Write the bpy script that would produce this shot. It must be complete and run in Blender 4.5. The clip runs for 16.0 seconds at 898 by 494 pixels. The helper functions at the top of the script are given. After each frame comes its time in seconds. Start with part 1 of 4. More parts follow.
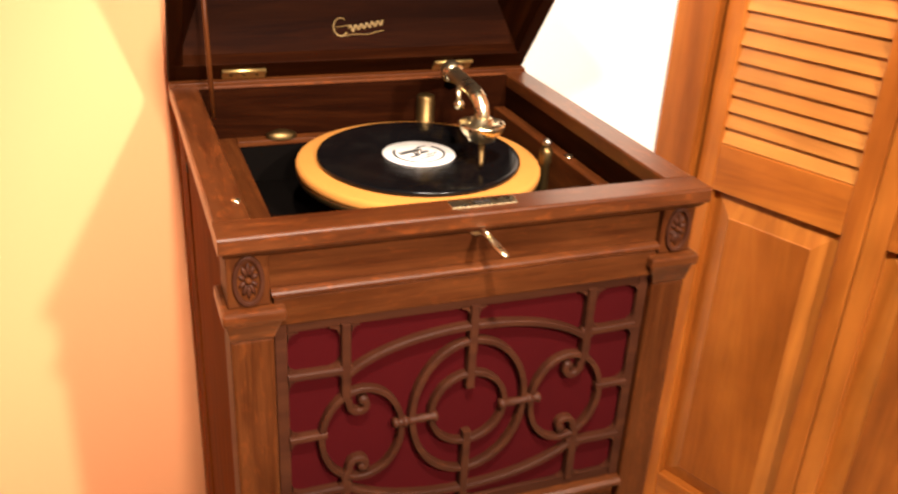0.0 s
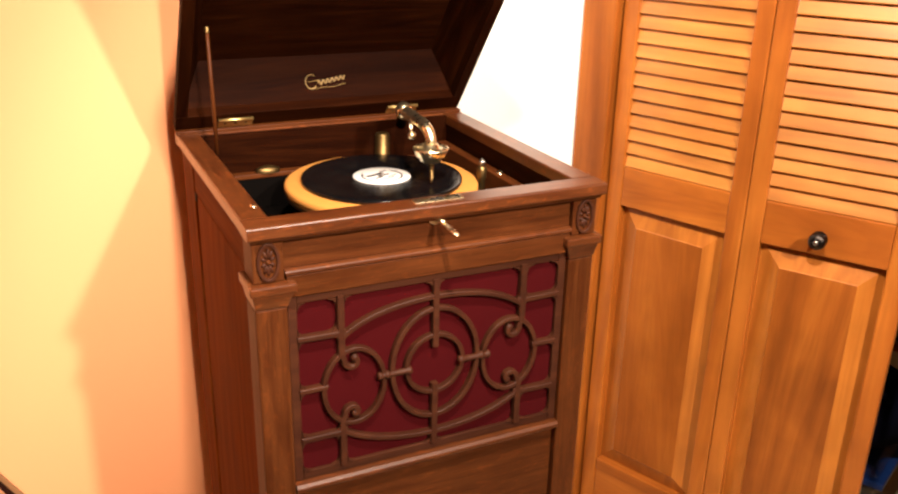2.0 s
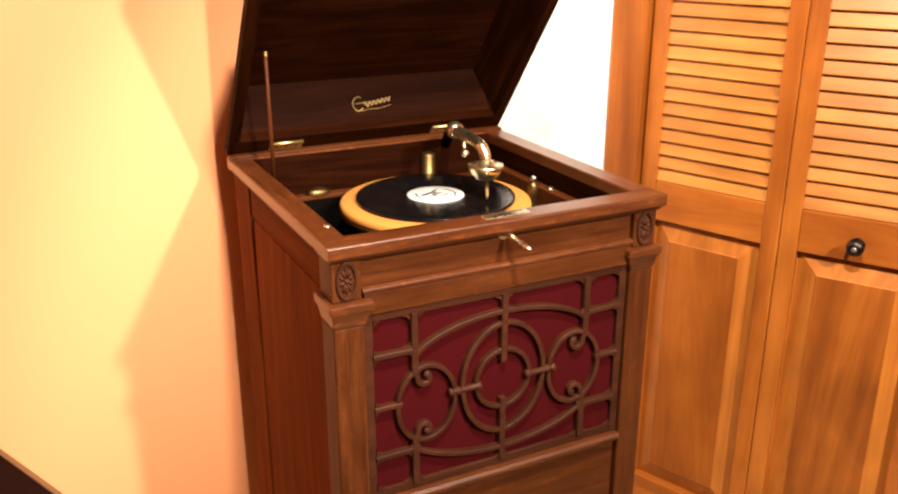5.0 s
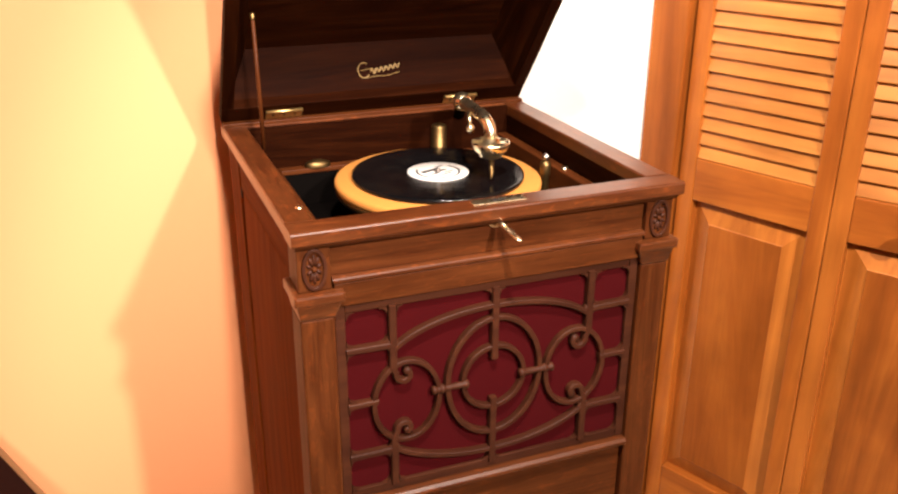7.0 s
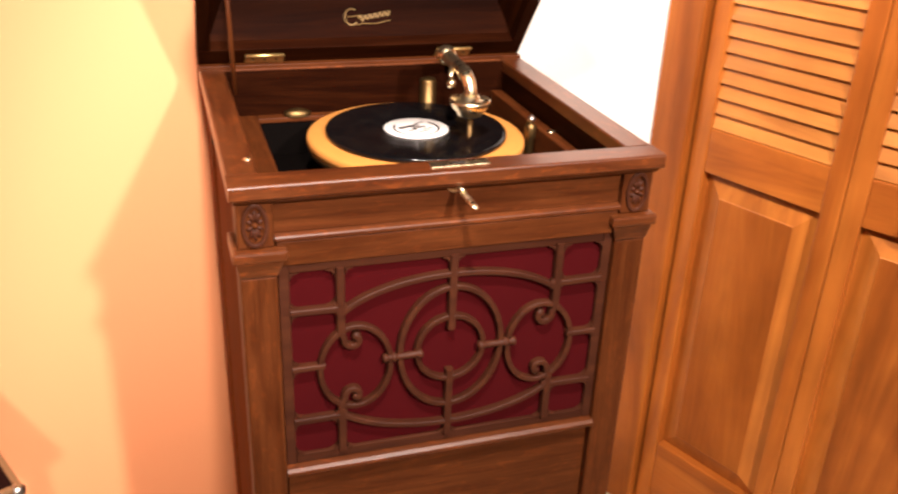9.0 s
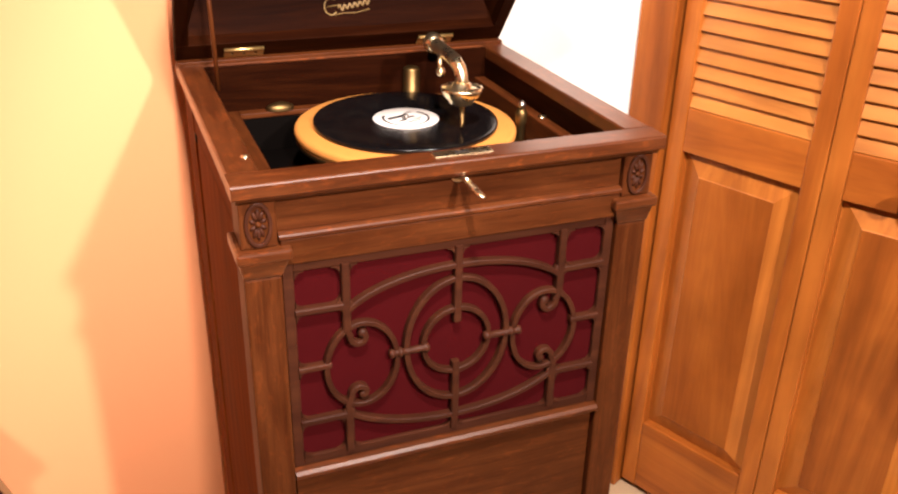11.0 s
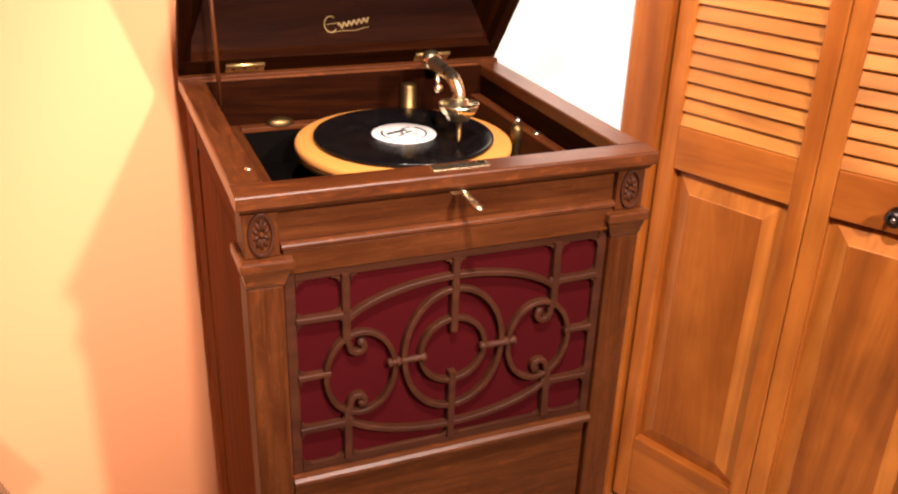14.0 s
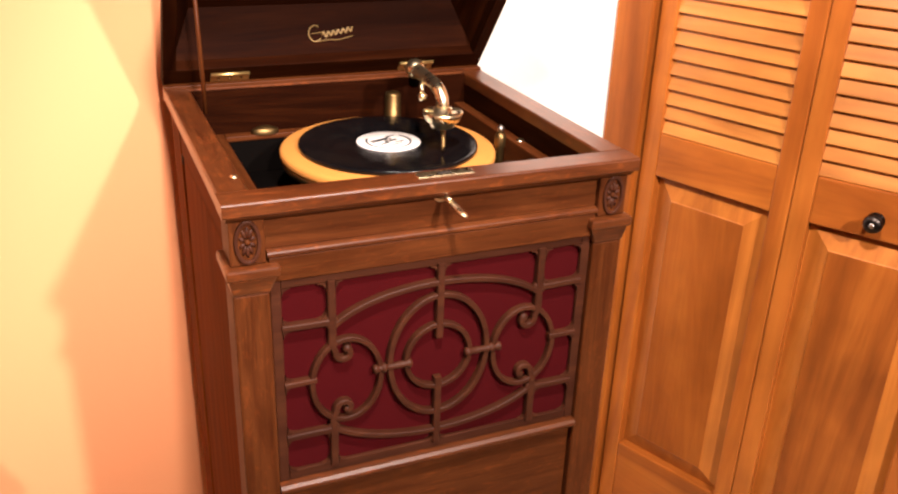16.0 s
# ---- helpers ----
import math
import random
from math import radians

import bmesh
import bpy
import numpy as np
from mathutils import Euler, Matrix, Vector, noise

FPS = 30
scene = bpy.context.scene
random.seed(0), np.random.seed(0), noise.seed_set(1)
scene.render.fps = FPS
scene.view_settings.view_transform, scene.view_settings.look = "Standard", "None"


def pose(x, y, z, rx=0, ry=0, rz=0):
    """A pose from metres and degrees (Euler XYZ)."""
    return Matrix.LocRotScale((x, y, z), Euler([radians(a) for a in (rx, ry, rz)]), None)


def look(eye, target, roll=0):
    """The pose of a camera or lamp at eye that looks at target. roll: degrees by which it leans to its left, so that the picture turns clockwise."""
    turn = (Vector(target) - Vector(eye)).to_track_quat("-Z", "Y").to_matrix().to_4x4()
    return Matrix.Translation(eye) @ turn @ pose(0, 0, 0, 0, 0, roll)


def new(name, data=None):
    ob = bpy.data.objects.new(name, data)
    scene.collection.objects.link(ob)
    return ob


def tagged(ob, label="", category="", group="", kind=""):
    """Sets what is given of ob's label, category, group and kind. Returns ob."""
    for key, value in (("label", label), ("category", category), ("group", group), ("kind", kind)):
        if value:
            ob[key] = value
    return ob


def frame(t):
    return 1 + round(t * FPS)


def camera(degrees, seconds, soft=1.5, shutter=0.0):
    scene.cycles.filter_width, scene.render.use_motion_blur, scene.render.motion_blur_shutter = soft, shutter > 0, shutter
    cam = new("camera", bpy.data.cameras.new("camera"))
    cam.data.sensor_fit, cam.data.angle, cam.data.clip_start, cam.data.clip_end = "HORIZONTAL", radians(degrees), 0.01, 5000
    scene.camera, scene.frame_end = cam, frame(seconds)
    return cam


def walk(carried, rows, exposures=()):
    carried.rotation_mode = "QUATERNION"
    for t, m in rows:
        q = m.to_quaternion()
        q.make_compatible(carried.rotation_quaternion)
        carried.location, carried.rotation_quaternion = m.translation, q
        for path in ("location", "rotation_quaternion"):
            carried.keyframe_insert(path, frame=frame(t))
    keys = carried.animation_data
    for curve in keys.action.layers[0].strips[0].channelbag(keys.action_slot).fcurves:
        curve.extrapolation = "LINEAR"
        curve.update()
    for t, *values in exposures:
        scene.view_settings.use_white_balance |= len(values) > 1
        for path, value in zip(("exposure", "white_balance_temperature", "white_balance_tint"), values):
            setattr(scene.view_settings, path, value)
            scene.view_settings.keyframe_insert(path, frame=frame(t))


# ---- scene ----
cam = camera(53.1, 16.0, 2.2, 0.5)
METRES, EYE, TILT, LEAN, TURN = 0.909, 1.46, 0.0, 0.0, -21.7
ROWS = [
    (0.0, 0.0, 0.0, 0.0, 1.4, -25.9, -2.88),
    (0.2, -0.0050, -0.0412, 0.0010, -0.02, -25.75, -3.55),
    (0.5, -0.0066, -0.1049, 0.0121, -0.77, -24.23, -3.4),
    (0.7, 0.0000, -0.1340, 0.0215, -0.39, -22.98, -3.00),
    (1.0, 0.0226, -0.1818, 0.0302, 0.02, -21.05, -3.97),
    (1.5, 0.051, -0.2676, 0.0346, -1.81, -21.17, -4.0),
    (1.8, -0.0017, -0.3170, 0.0290, -2.90, -21.58, -1.95),
    (2.0, -0.0367, -0.3366, 0.0329, -3.6, -21.45, -1.3),
    (2.2, -0.0655, -0.3480, 0.0261, -4.87, -21.53, -0.83),
    (2.5, -0.1018, -0.3623, 0.0188, -6.11, -23.31, -2.79),
    (2.8, -0.1190, -0.3640, 0.0178, -8.20, -23.38, -1.56),
    (3.0, -0.1206, -0.3704, 0.0194, -8.93, -22.76, -1.17),
    (3.5, -0.1262, -0.3836, 0.0199, -10.9, -21.19, -1.5),
    (4.0, -0.1293, -0.3932, 0.0215, -10.03, -20.49, -1.31),
    (4.2, -0.1385, -0.3890, 0.0190, -10.12, -20.05, -1.35),
    (4.5, -0.1472, -0.3796, 0.0231, -6.98, -20.11, -0.46),
    (4.8, -0.1600, -0.3550, 0.0232, -5.45, -20.18, 0.33),
    (5.0, -0.1612, -0.3434, 0.0256, -5.11, -19.95, -0.1),
    (7.5, -0.0065, -0.205, 0.0194, 0.46, -23.46, -0.18),
    (8.0, 0.0158, -0.1878, 0.0167, 1.36, -24.37, -0.61),
    (8.5, 0.0584, -0.1648, 0.0129, 4.64, -25.63, -2.18),
    (8.8, 0.0808, -0.1530, 0.0080, 5.50, -25.45, -2.62),
    (9.0, 0.0829, -0.1564, 0.0128, 4.22, -25.73, -2.23),
    (9.2, 0.0657, -0.1489, 0.0064, 2.25, -24.91, -2.53),
    (9.5, 0.0419, -0.147, 0.0057, 0.91, -26.47, -1.57),
    (9.7, 0.0313, -0.1400, 0.0046, 0.68, -26.60, -0.80),
    (12.0, 0.0128, -0.1407, 0.0067, 0.08, -25.9, -1.77),
    (12.5, 0.0115, -0.144, 0.007, -0.0, -25.57, -1.79),
    (13.0, 0.0106, -0.1482, 0.0064, -0.15, -25.49, -1.83),
    (13.5, 0.0097, -0.1583, 0.008, -0.13, -25.12, -1.92),
    (14.0, 0.0059, -0.1688, 0.0089, -0.06, -25.16, -1.86),
    (14.5, 0.0035, -0.1732, 0.0088, -0.59, -24.98, -2.07),
    (15.0, 0.0027, -0.1736, 0.0094, -0.81, -24.88, -1.93),
    (15.5, 0.003, -0.1732, 0.0087, -0.75, -24.92, -2.04),
    (16.0, 0.0051, -0.1791, 0.0103, -1.1, -24.56, -1.99),
]
walk(cam, [(t, pose(0, 0, EYE, TILT, LEAN, TURN) @ pose(METRES * x, METRES * y, METRES * z, 90 + pitch, roll, yaw)) for t, x, y, z, yaw, pitch, roll in ROWS], [(0.0, 1.38, 6600, 13), (4.0, 1.41, 6550, 11), (5.0, 1.42, 6500, 10), (8.0, 1.37, 6300, 19), (16.0, 1.37, 6300, 21)])

# ---- light ----
world = bpy.data.worlds.new("world")
world.use_nodes = True
world.node_tree.nodes["Background"].inputs[0].default_value = (0.008, 0.007, 0.006, 1)
scene.world = world


def ceiling_spot(name, place, target, watts, radius, colour, cone, blend=0.8):
    data = bpy.data.lights.new(name, "SPOT")
    data.energy, data.shadow_soft_size, data.color = watts, radius, colour
    data.spot_size, data.spot_blend = radians(cone), blend
    ob = new(name, data)
    ob.matrix_world = look(place, target)
    return ob


# two ceiling spots behind the camera throw the shadows on the wall; a recessed downlight over the camera throws the key's and the rim's
ceiling_spot("ceiling_spot", (0.80, -1.32, 2.40), (0.44, 1.2, 0.88), 158, 0.06, (1.0, 0.86, 0.71), 66, 0.6)
ceiling_spot("ceiling_spot", (0.015, -1.76, 2.40), (-0.30, 1.2, 1.82), 168, 0.05, (1.0, 0.845, 0.69), 60)
ceiling_spot("ceiling_downlight", (0.10, 0.04, 2.40), (0.56, 0.80, 0.95), 82, 0.04, (1.0, 0.86, 0.71), 66, 0.45)

# ---- materials ----


class Nodes:
    """A small helper to write node materials."""

    def __init__(self, name):
        self.mat = bpy.data.materials.new(name)
        self.mat.use_nodes = True
        self.tree = self.mat.node_tree
        self.bsdf = self.tree.nodes["Principled BSDF"]

    def add(self, kind, **values):
        node = self.tree.nodes.new(kind)
        for key, value in values.items():
            setattr(node, key, value)
        return node

    def link(self, a, b):
        self.tree.links.new(a, b)

    def coords(self, scale, shift=True):
        tc = self.add("ShaderNodeTexCoord")
        mp = self.add("ShaderNodeMapping")
        mp.inputs["Scale"].default_value = scale
        if shift:
            info = self.add("ShaderNodeObjectInfo")
            mul = self.add("ShaderNodeMath", operation="MULTIPLY")
            mul.inputs[1].default_value = 17.0
            self.link(info.outputs["Random"], mul.inputs[0])
            comb = self.add("ShaderNodeCombineXYZ")
            for i in range(3):
                self.link(mul.outputs[0], comb.inputs[i])
            add = self.add("ShaderNodeVectorMath", operation="ADD")
            self.link(tc.outputs["Object"], add.inputs[0])
            self.link(comb.outputs[0], add.inputs[1])
            self.link(add.outputs[0], mp.inputs["Vector"])
        else:
            self.link(tc.outputs["Object"], mp.inputs["Vector"])
        return mp.outputs[0]

    def noise(self, vec, scale, detail=4, rough=0.55, distort=0.0):
        n = self.add("ShaderNodeTexNoise")
        n.inputs["Scale"].default_value = scale
        n.inputs["Detail"].default_value = detail
        n.inputs["Roughness"].default_value = rough
        n.inputs["Distortion"].default_value = distort
        self.link(vec, n.inputs["Vector"])
        return n.outputs["Fac"]

    def ramp(self, fac, stops):
        r = self.add("ShaderNodeValToRGB")
        els = r.color_ramp.elements
        while len(els) < len(stops):
            els.new(0.5)
        for el, (p, c) in zip(els, stops):
            el.position, el.color = p, (*c, 1)
        self.link(fac, r.inputs[0])
        return r.outputs[0]

    def mix(self, a, b, fac, mode="MIX"):
        m = self.add("ShaderNodeMix", data_type="RGBA", blend_type=mode)
        for sock, v in ((m.inputs[0], fac), (m.inputs[6], a), (m.inputs[7], b)):
            if isinstance(v, (int, float)):
                sock.default_value = v
            elif isinstance(v, tuple):
                sock.default_value = (*v, 1)
            else:
                self.link(v, sock)
        return m.outputs[2]

    def scaled(self, fac, lo, hi):
        m = self.add("ShaderNodeMapRange")
        m.inputs["To Min"].default_value, m.inputs["To Max"].default_value = lo, hi
        self.link(fac, m.inputs["Value"])
        return m.outputs[0]

    def bump(self, fac, strength, distance):
        b = self.add("ShaderNodeBump")
        b.inputs["Strength"].default_value, b.inputs["Distance"].default_value = strength, distance
        self.link(fac, b.inputs["Height"])
        self.link(b.outputs[0], self.bsdf.inputs["Normal"])

    def set(self, **values):
        for key, v in values.items():
            sock = self.bsdf.inputs[key.replace("_", " ")]
            if isinstance(v, (int, float)):
                sock.default_value = v
            elif isinstance(v, tuple):
                sock.default_value = (*v, 1)
            else:
                self.link(v, sock)
        return self.mat


def wood(name, axis, dark, mid, light, rough, coat=0.0, vary=0.25, grain=1.0, knots=0.0, spec=0.22, pore=0.45, fleck=0.0):
    """Stained wood with the grain along one axis of the part."""
    n = Nodes(name)
    along = [1.0, 1.0, 1.0]
    along["xyz".index(axis)] = 0.085
    fine = [1.0, 1.0, 1.0]
    fine["xyz".index(axis)] = 0.035
    v = n.coords(tuple(along))
    vf = n.coords(tuple(fine))
    broad = n.noise(v, 24 * grain, 5, 0.6, 2.6)
    pores = n.noise(vf, 330 * grain, 3, 0.6)
    blotch = n.noise(n.coords((1, 1, 1)), 7, 3, 0.5)
    col = n.ramp(broad, [(0.28, dark), (0.5, mid), (0.74, light)])
    col = n.mix(col, n.ramp(pores, [(0.32, (0.42, 0.36, 0.32)), (0.52, (1, 1, 1))]), pore, "MULTIPLY")
    col = n.mix(col, n.ramp(blotch, [(0.3, (0.62, 0.58, 0.55)), (0.7, (1.1, 1.08, 1.05))]), 0.6, "MULTIPLY")
    if fleck:
        across = [1.0, 1.0, 1.0]
        across["xyz".index(axis)] = 0.35
        fl = n.noise(n.coords(tuple(across)), 120, 4, 0.6, 1.2)
        col = n.mix(col, n.ramp(fl, [(0.54, (1, 1, 1)), (0.66, (2.1, 1.9, 1.5))]), fleck, "MULTIPLY")
    if knots:
        k = n.noise(n.coords((1, 1, 1)), 4.3, 1, 0.4)
        col = n.mix(col, n.ramp(k, [(0.70, (1, 1, 1)), (0.78, (0.5, 0.42, 0.36))]), knots, "MULTIPLY")
    info = n.add("ShaderNodeObjectInfo")
    tone = n.scaled(info.outputs["Random"], 1 - vary, 1 + vary)
    hsv = n.add("ShaderNodeHueSaturation")
    n.link(tone, hsv.inputs["Value"])
    n.link(col, hsv.inputs["Color"])
    n.bump(pores, 0.25, 0.0006)
    n.set(Coat_Weight=coat, Coat_Roughness=0.28, Specular_IOR_Level=spec)
    return n.set(Base_Color=hsv.outputs[0], Roughness=n.scaled(blotch, rough - 0.08, rough + 0.1))


def oak(axis, coat=0.0):
    return wood(("varnished_oak_" if coat else "dark_oak_") + axis, axis, tuple(k * (1.5 if coat else 1.25) for k in (0.038, 0.0094, 0.0024)), tuple(k * (1.5 if coat else 1.25) for k in (0.058, 0.0162, 0.0042)), tuple(k * (1.5 if coat else 1.25) for k in (0.080, 0.0240, 0.0062)), 0.42, coat, 0.06, 1.25, spec=0.10, fleck=0.7 if coat else 0.3)


def pine(axis, vary=0.08, knots=0.4):
    return wood("honey_pine_" + axis, axis, (0.25, 0.064, 0.0085), (0.37, 0.107, 0.0140), (0.50, 0.166, 0.0240), 0.40, 0.2, vary, 0.34, knots, spec=0.3, pore=0.16)


OAK = {a: oak(a) for a in "xyz"}
VARNISHED = {a: oak(a, 0.65) for a in "xy"}
# the sides are plainer oak, redder and paler to stand for orange wall bounce
BOUNCE_OAK = {a: wood("bounce_lit_oak_" + a, a, (0.115, 0.0300, 0.0062), (0.165, 0.0480, 0.0100), (0.215, 0.0700, 0.0150), 0.62, 0.0, 0.04, 0.6, spec=0.02, pore=0.3) for a in "yz"}
# darker oak for the lid inside and well lining, shade put in the colour
SHADED_OAK = {a: wood("shaded_dark_oak_" + a, a, (0.008, 0.0016, 0.0004), (0.014, 0.0031, 0.0007), (0.026, 0.0064, 0.0014), 0.58, 0.0, 0.05, 1.0, spec=0.02) for a in "xy"}
PINE = {a: pine(a) for a in "xz"}
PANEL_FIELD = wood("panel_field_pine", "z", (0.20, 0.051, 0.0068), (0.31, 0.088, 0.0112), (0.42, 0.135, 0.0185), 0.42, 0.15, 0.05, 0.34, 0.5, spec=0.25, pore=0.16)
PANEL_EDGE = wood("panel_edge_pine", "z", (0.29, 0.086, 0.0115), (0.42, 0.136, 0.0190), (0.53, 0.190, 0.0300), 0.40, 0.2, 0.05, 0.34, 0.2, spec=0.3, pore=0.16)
SLAT = wood("honey_pine_slat", "x", (0.38, 0.128, 0.020), (0.50, 0.190, 0.033), (0.60, 0.255, 0.055), 0.40, 0.5, 0.12, 0.34, 0.3, spec=0.45, pore=0.16)


def paint(name, colour, rough=0.7, spread=0.06, bump=0.12):
    n = Nodes(name)
    v = n.coords((1, 1, 1), False)
    big, small = n.noise(v, 2.2, 4), n.noise(v, 260, 2)
    c = n.mix(tuple(k * (1 - spread) for k in colour), tuple(min(1, k * (1 + spread)) for k in colour), big)
    n.bump(small, bump, 0.0008)
    return n.set(Base_Color=c, Roughness=rough)


def metal(name, colour, rough, tarnish=0.35):
    n = Nodes(name)
    f = n.noise(n.coords((1, 1, 1)), 60, 4)
    c = n.mix(colour, tuple(k * (1 - tarnish) for k in colour), f)
    return n.set(Base_Color=c, Metallic=1.0, Roughness=n.scaled(f, rough * 0.7, rough * 1.4))


def plastic(name, colour, rough=0.35, alpha_mix=0.0, spec=0.5):
    n = Nodes(name)
    f = n.noise(n.coords((1, 1, 1)), 14, 4)
    c = n.mix(tuple(k * 0.85 for k in colour), tuple(min(1, k * 1.12) for k in colour), f)
    return n.set(Base_Color=c, Roughness=n.scaled(f, rough * 0.8, rough * 1.3), Transmission_Weight=alpha_mix, Specular_IOR_Level=spec)


ORANGE = paint("peach_orange_wall_paint", (0.89, 0.372, 0.165), 0.75, 0.03)
WHITE = paint("white_wall_finish", (0.86, 0.84, 0.80), 0.75, 0.03)
CREAM = paint("cream_closet_paint", (0.74, 0.60, 0.43), 0.8, 0.05)
CEIL = paint("ceiling_paint", (0.80, 0.77, 0.70), 0.85, 0.04)
BRASS = metal("polished_brass", (0.96, 0.83, 0.54), 0.27, 0.12)
OLD_BRASS = metal("dull_brass", (0.22, 0.14, 0.055), 0.42)
HINGE_BRASS = metal("satin_hinge_brass", (0.86, 0.62, 0.24), 0.42, 0.3)
STEEL = metal("grey_steel", (0.55, 0.52, 0.48), 0.3)
BLACK = plastic("black_lacquer", (0.0028, 0.0021, 0.0018), 0.75, 0.0, 0.02)
DARK_GAP = plastic("dark_recess", (0.008, 0.005, 0.004), 0.8)
KNOB = metal("dark_bronze", (0.06, 0.05, 0.045), 0.35)
GOLD_LEAF = plastic("gold_transfer", (0.22, 0.135, 0.038), 0.5)
BLUE = plastic("blue_plastic", (0.012, 0.09, 0.42), 0.35)
# copy of the blue plastic with the closet's shade put in its colour
SHADED_BLUE = plastic("shaded_blue_plastic", (0.006, 0.028, 0.13), 0.4)
NAVY = plastic("navy_cloth", (0.0025, 0.003, 0.010), 0.95, 0.0, 0.1)
CLEAR = plastic("clear_storage_plastic", (0.62, 0.63, 0.63), 0.12, 0.93)
MINT = plastic("pale_green_plastic", (0.42, 0.50, 0.42), 0.4)
CASE = plastic("dark_red_black_lacquer", (0.010, 0.003, 0.0025), 0.6, 0.0, 0.03)
TAN = plastic("tan_edge_binding", (0.15, 0.078, 0.032), 0.5)
PAPER = plastic("white_paper", (0.78, 0.77, 0.74), 0.6)
INK = plastic("black_ink", (0.03, 0.03, 0.032), 0.6)
KRAFT = plastic("brown_card", (0.32, 0.20, 0.10), 0.8)


def cloth(name, a, b, scale):
    n = Nodes(name)
    v = n.coords((1, 1, 1), False)
    w = n.noise(v, scale, 2)
    big = n.noise(v, 9, 3)
    c = n.mix(n.mix(a, b, w), tuple(k * 0.7 for k in a), n.scaled(big, 0.0, 0.5))
    n.bump(w, 0.5, 0.0008)
    return n.set(Base_Color=c, Roughness=0.95, Sheen_Weight=0.0, Specular_IOR_Level=0.1)


MAROON = cloth("maroon_speaker_cloth", (0.036, 0.0008, 0.0015), (0.058, 0.0014, 0.0026), 900)
FELT = cloth("ochre_turntable_felt", (0.50, 0.205, 0.040), (0.62, 0.275, 0.065), 500)
CARPET = cloth("tan_carpet", (0.44, 0.31, 0.18), (0.60, 0.45, 0.29), 260)

GRILLE = wood("grille_wood", "x", (0.034, 0.0094, 0.0042), (0.046, 0.0136, 0.0060), (0.066, 0.0205, 0.0082), 0.50, 0.0, 0.06, spec=0.16, pore=0.2)


def shellac():
    """Black record surface with fine rings and a little dust."""
    n = Nodes("black_record_shellac")
    tc = n.add("ShaderNodeTexCoord")
    w = n.add("ShaderNodeTexWave", wave_type="RINGS", rings_direction="Z")
    w.inputs["Scale"].default_value = 260
    n.link(tc.outputs["Object"], w.inputs["Vector"])
    dust = n.noise(n.coords((1, 1, 1), False), 40, 5, 0.7)
    n.bump(w.outputs["Fac"], 0.2, 0.0002)
    c = n.ramp(dust, [(0.5, (0.003, 0.003, 0.0035)), (0.85, (0.010, 0.009, 0.008))])
    return n.set(Base_Color=c, Roughness=n.scaled(dust, 0.10, 0.20), Specular_IOR_Level=0.25)


RECORD = shellac()

# ---- mesh helpers ----


def thing(name, m, label, category, group="", kind=""):
    ob = new(name)
    ob.empty_display_size = 0.05
    ob.matrix_world = m
    return tagged(ob, label, category, group, kind)


def part(name, bm, material, parent, label="", at=None):
    """One mesh object under a thing or a part."""
    bmesh.ops.recalc_face_normals(bm, faces=bm.faces)
    me = bpy.data.meshes.new(name)
    bm.to_mesh(me)
    bm.free()
    me.materials.append(material)
    ob = new(name, me)
    ob.parent = parent
    if at is not None:
        ob.matrix_basis = at
    if label:
        tagged(ob, label)
    return ob


def setting(name, bm, material, label, category):
    ob = part(name, bm, material, None)
    return tagged(ob, label, category, "", "structure")


def hexa(bm, p, bev=0.0):
    """A block from eight corners: four below, four above, in the same turn."""
    v = [bm.verts.new(c) for c in p]
    for f in ((0, 1, 2, 3), (4, 5, 6, 7), (0, 1, 5, 4), (1, 2, 6, 5), (2, 3, 7, 6), (3, 0, 4, 7)):
        bm.faces.new([v[i] for i in f])
    if bev:
        es = list({e for q in v for e in q.link_edges})
        bmesh.ops.bevel(bm, geom=es, offset=bev, segments=2, profile=0.6, affect="EDGES")
    return bm


def box(x0, x1, y0, y1, z0, z1, bev=0.0015, bm=None):
    bm = bm or bmesh.new()
    return hexa(bm, [(x0, y0, z0), (x1, y0, z0), (x1, y1, z0), (x0, y1, z0), (x0, y0, z1), (x1, y0, z1), (x1, y1, z1), (x0, y1, z1)], bev)


def lathe(profile, seg=48, centre=(0, 0, 0), bm=None, squash=1.0):
    """Turned about z; the profile is rows of radius and height."""
    bm = bm or bmesh.new()
    rings = []
    for r, z in profile:
        if r < 1e-6:
            rings.append([bm.verts.new((centre[0], centre[1], centre[2] + z))])
        else:
            rings.append([bm.verts.new((centre[0] + r * math.cos(2 * math.pi * i / seg), centre[1] + squash * r * math.sin(2 * math.pi * i / seg), centre[2] + z)) for i in range(seg)])
    for a, b in zip(rings, rings[1:]):
        for i in range(seg):
            j = (i + 1) % seg
            q = [a[i % len(a)], a[j % len(a)], b[j % len(b)], b[i % len(b)]]
            q = list(dict.fromkeys(q))
            if len(q) > 2:
                f = bm.faces.new(q)
                f.smooth = True
    return bm


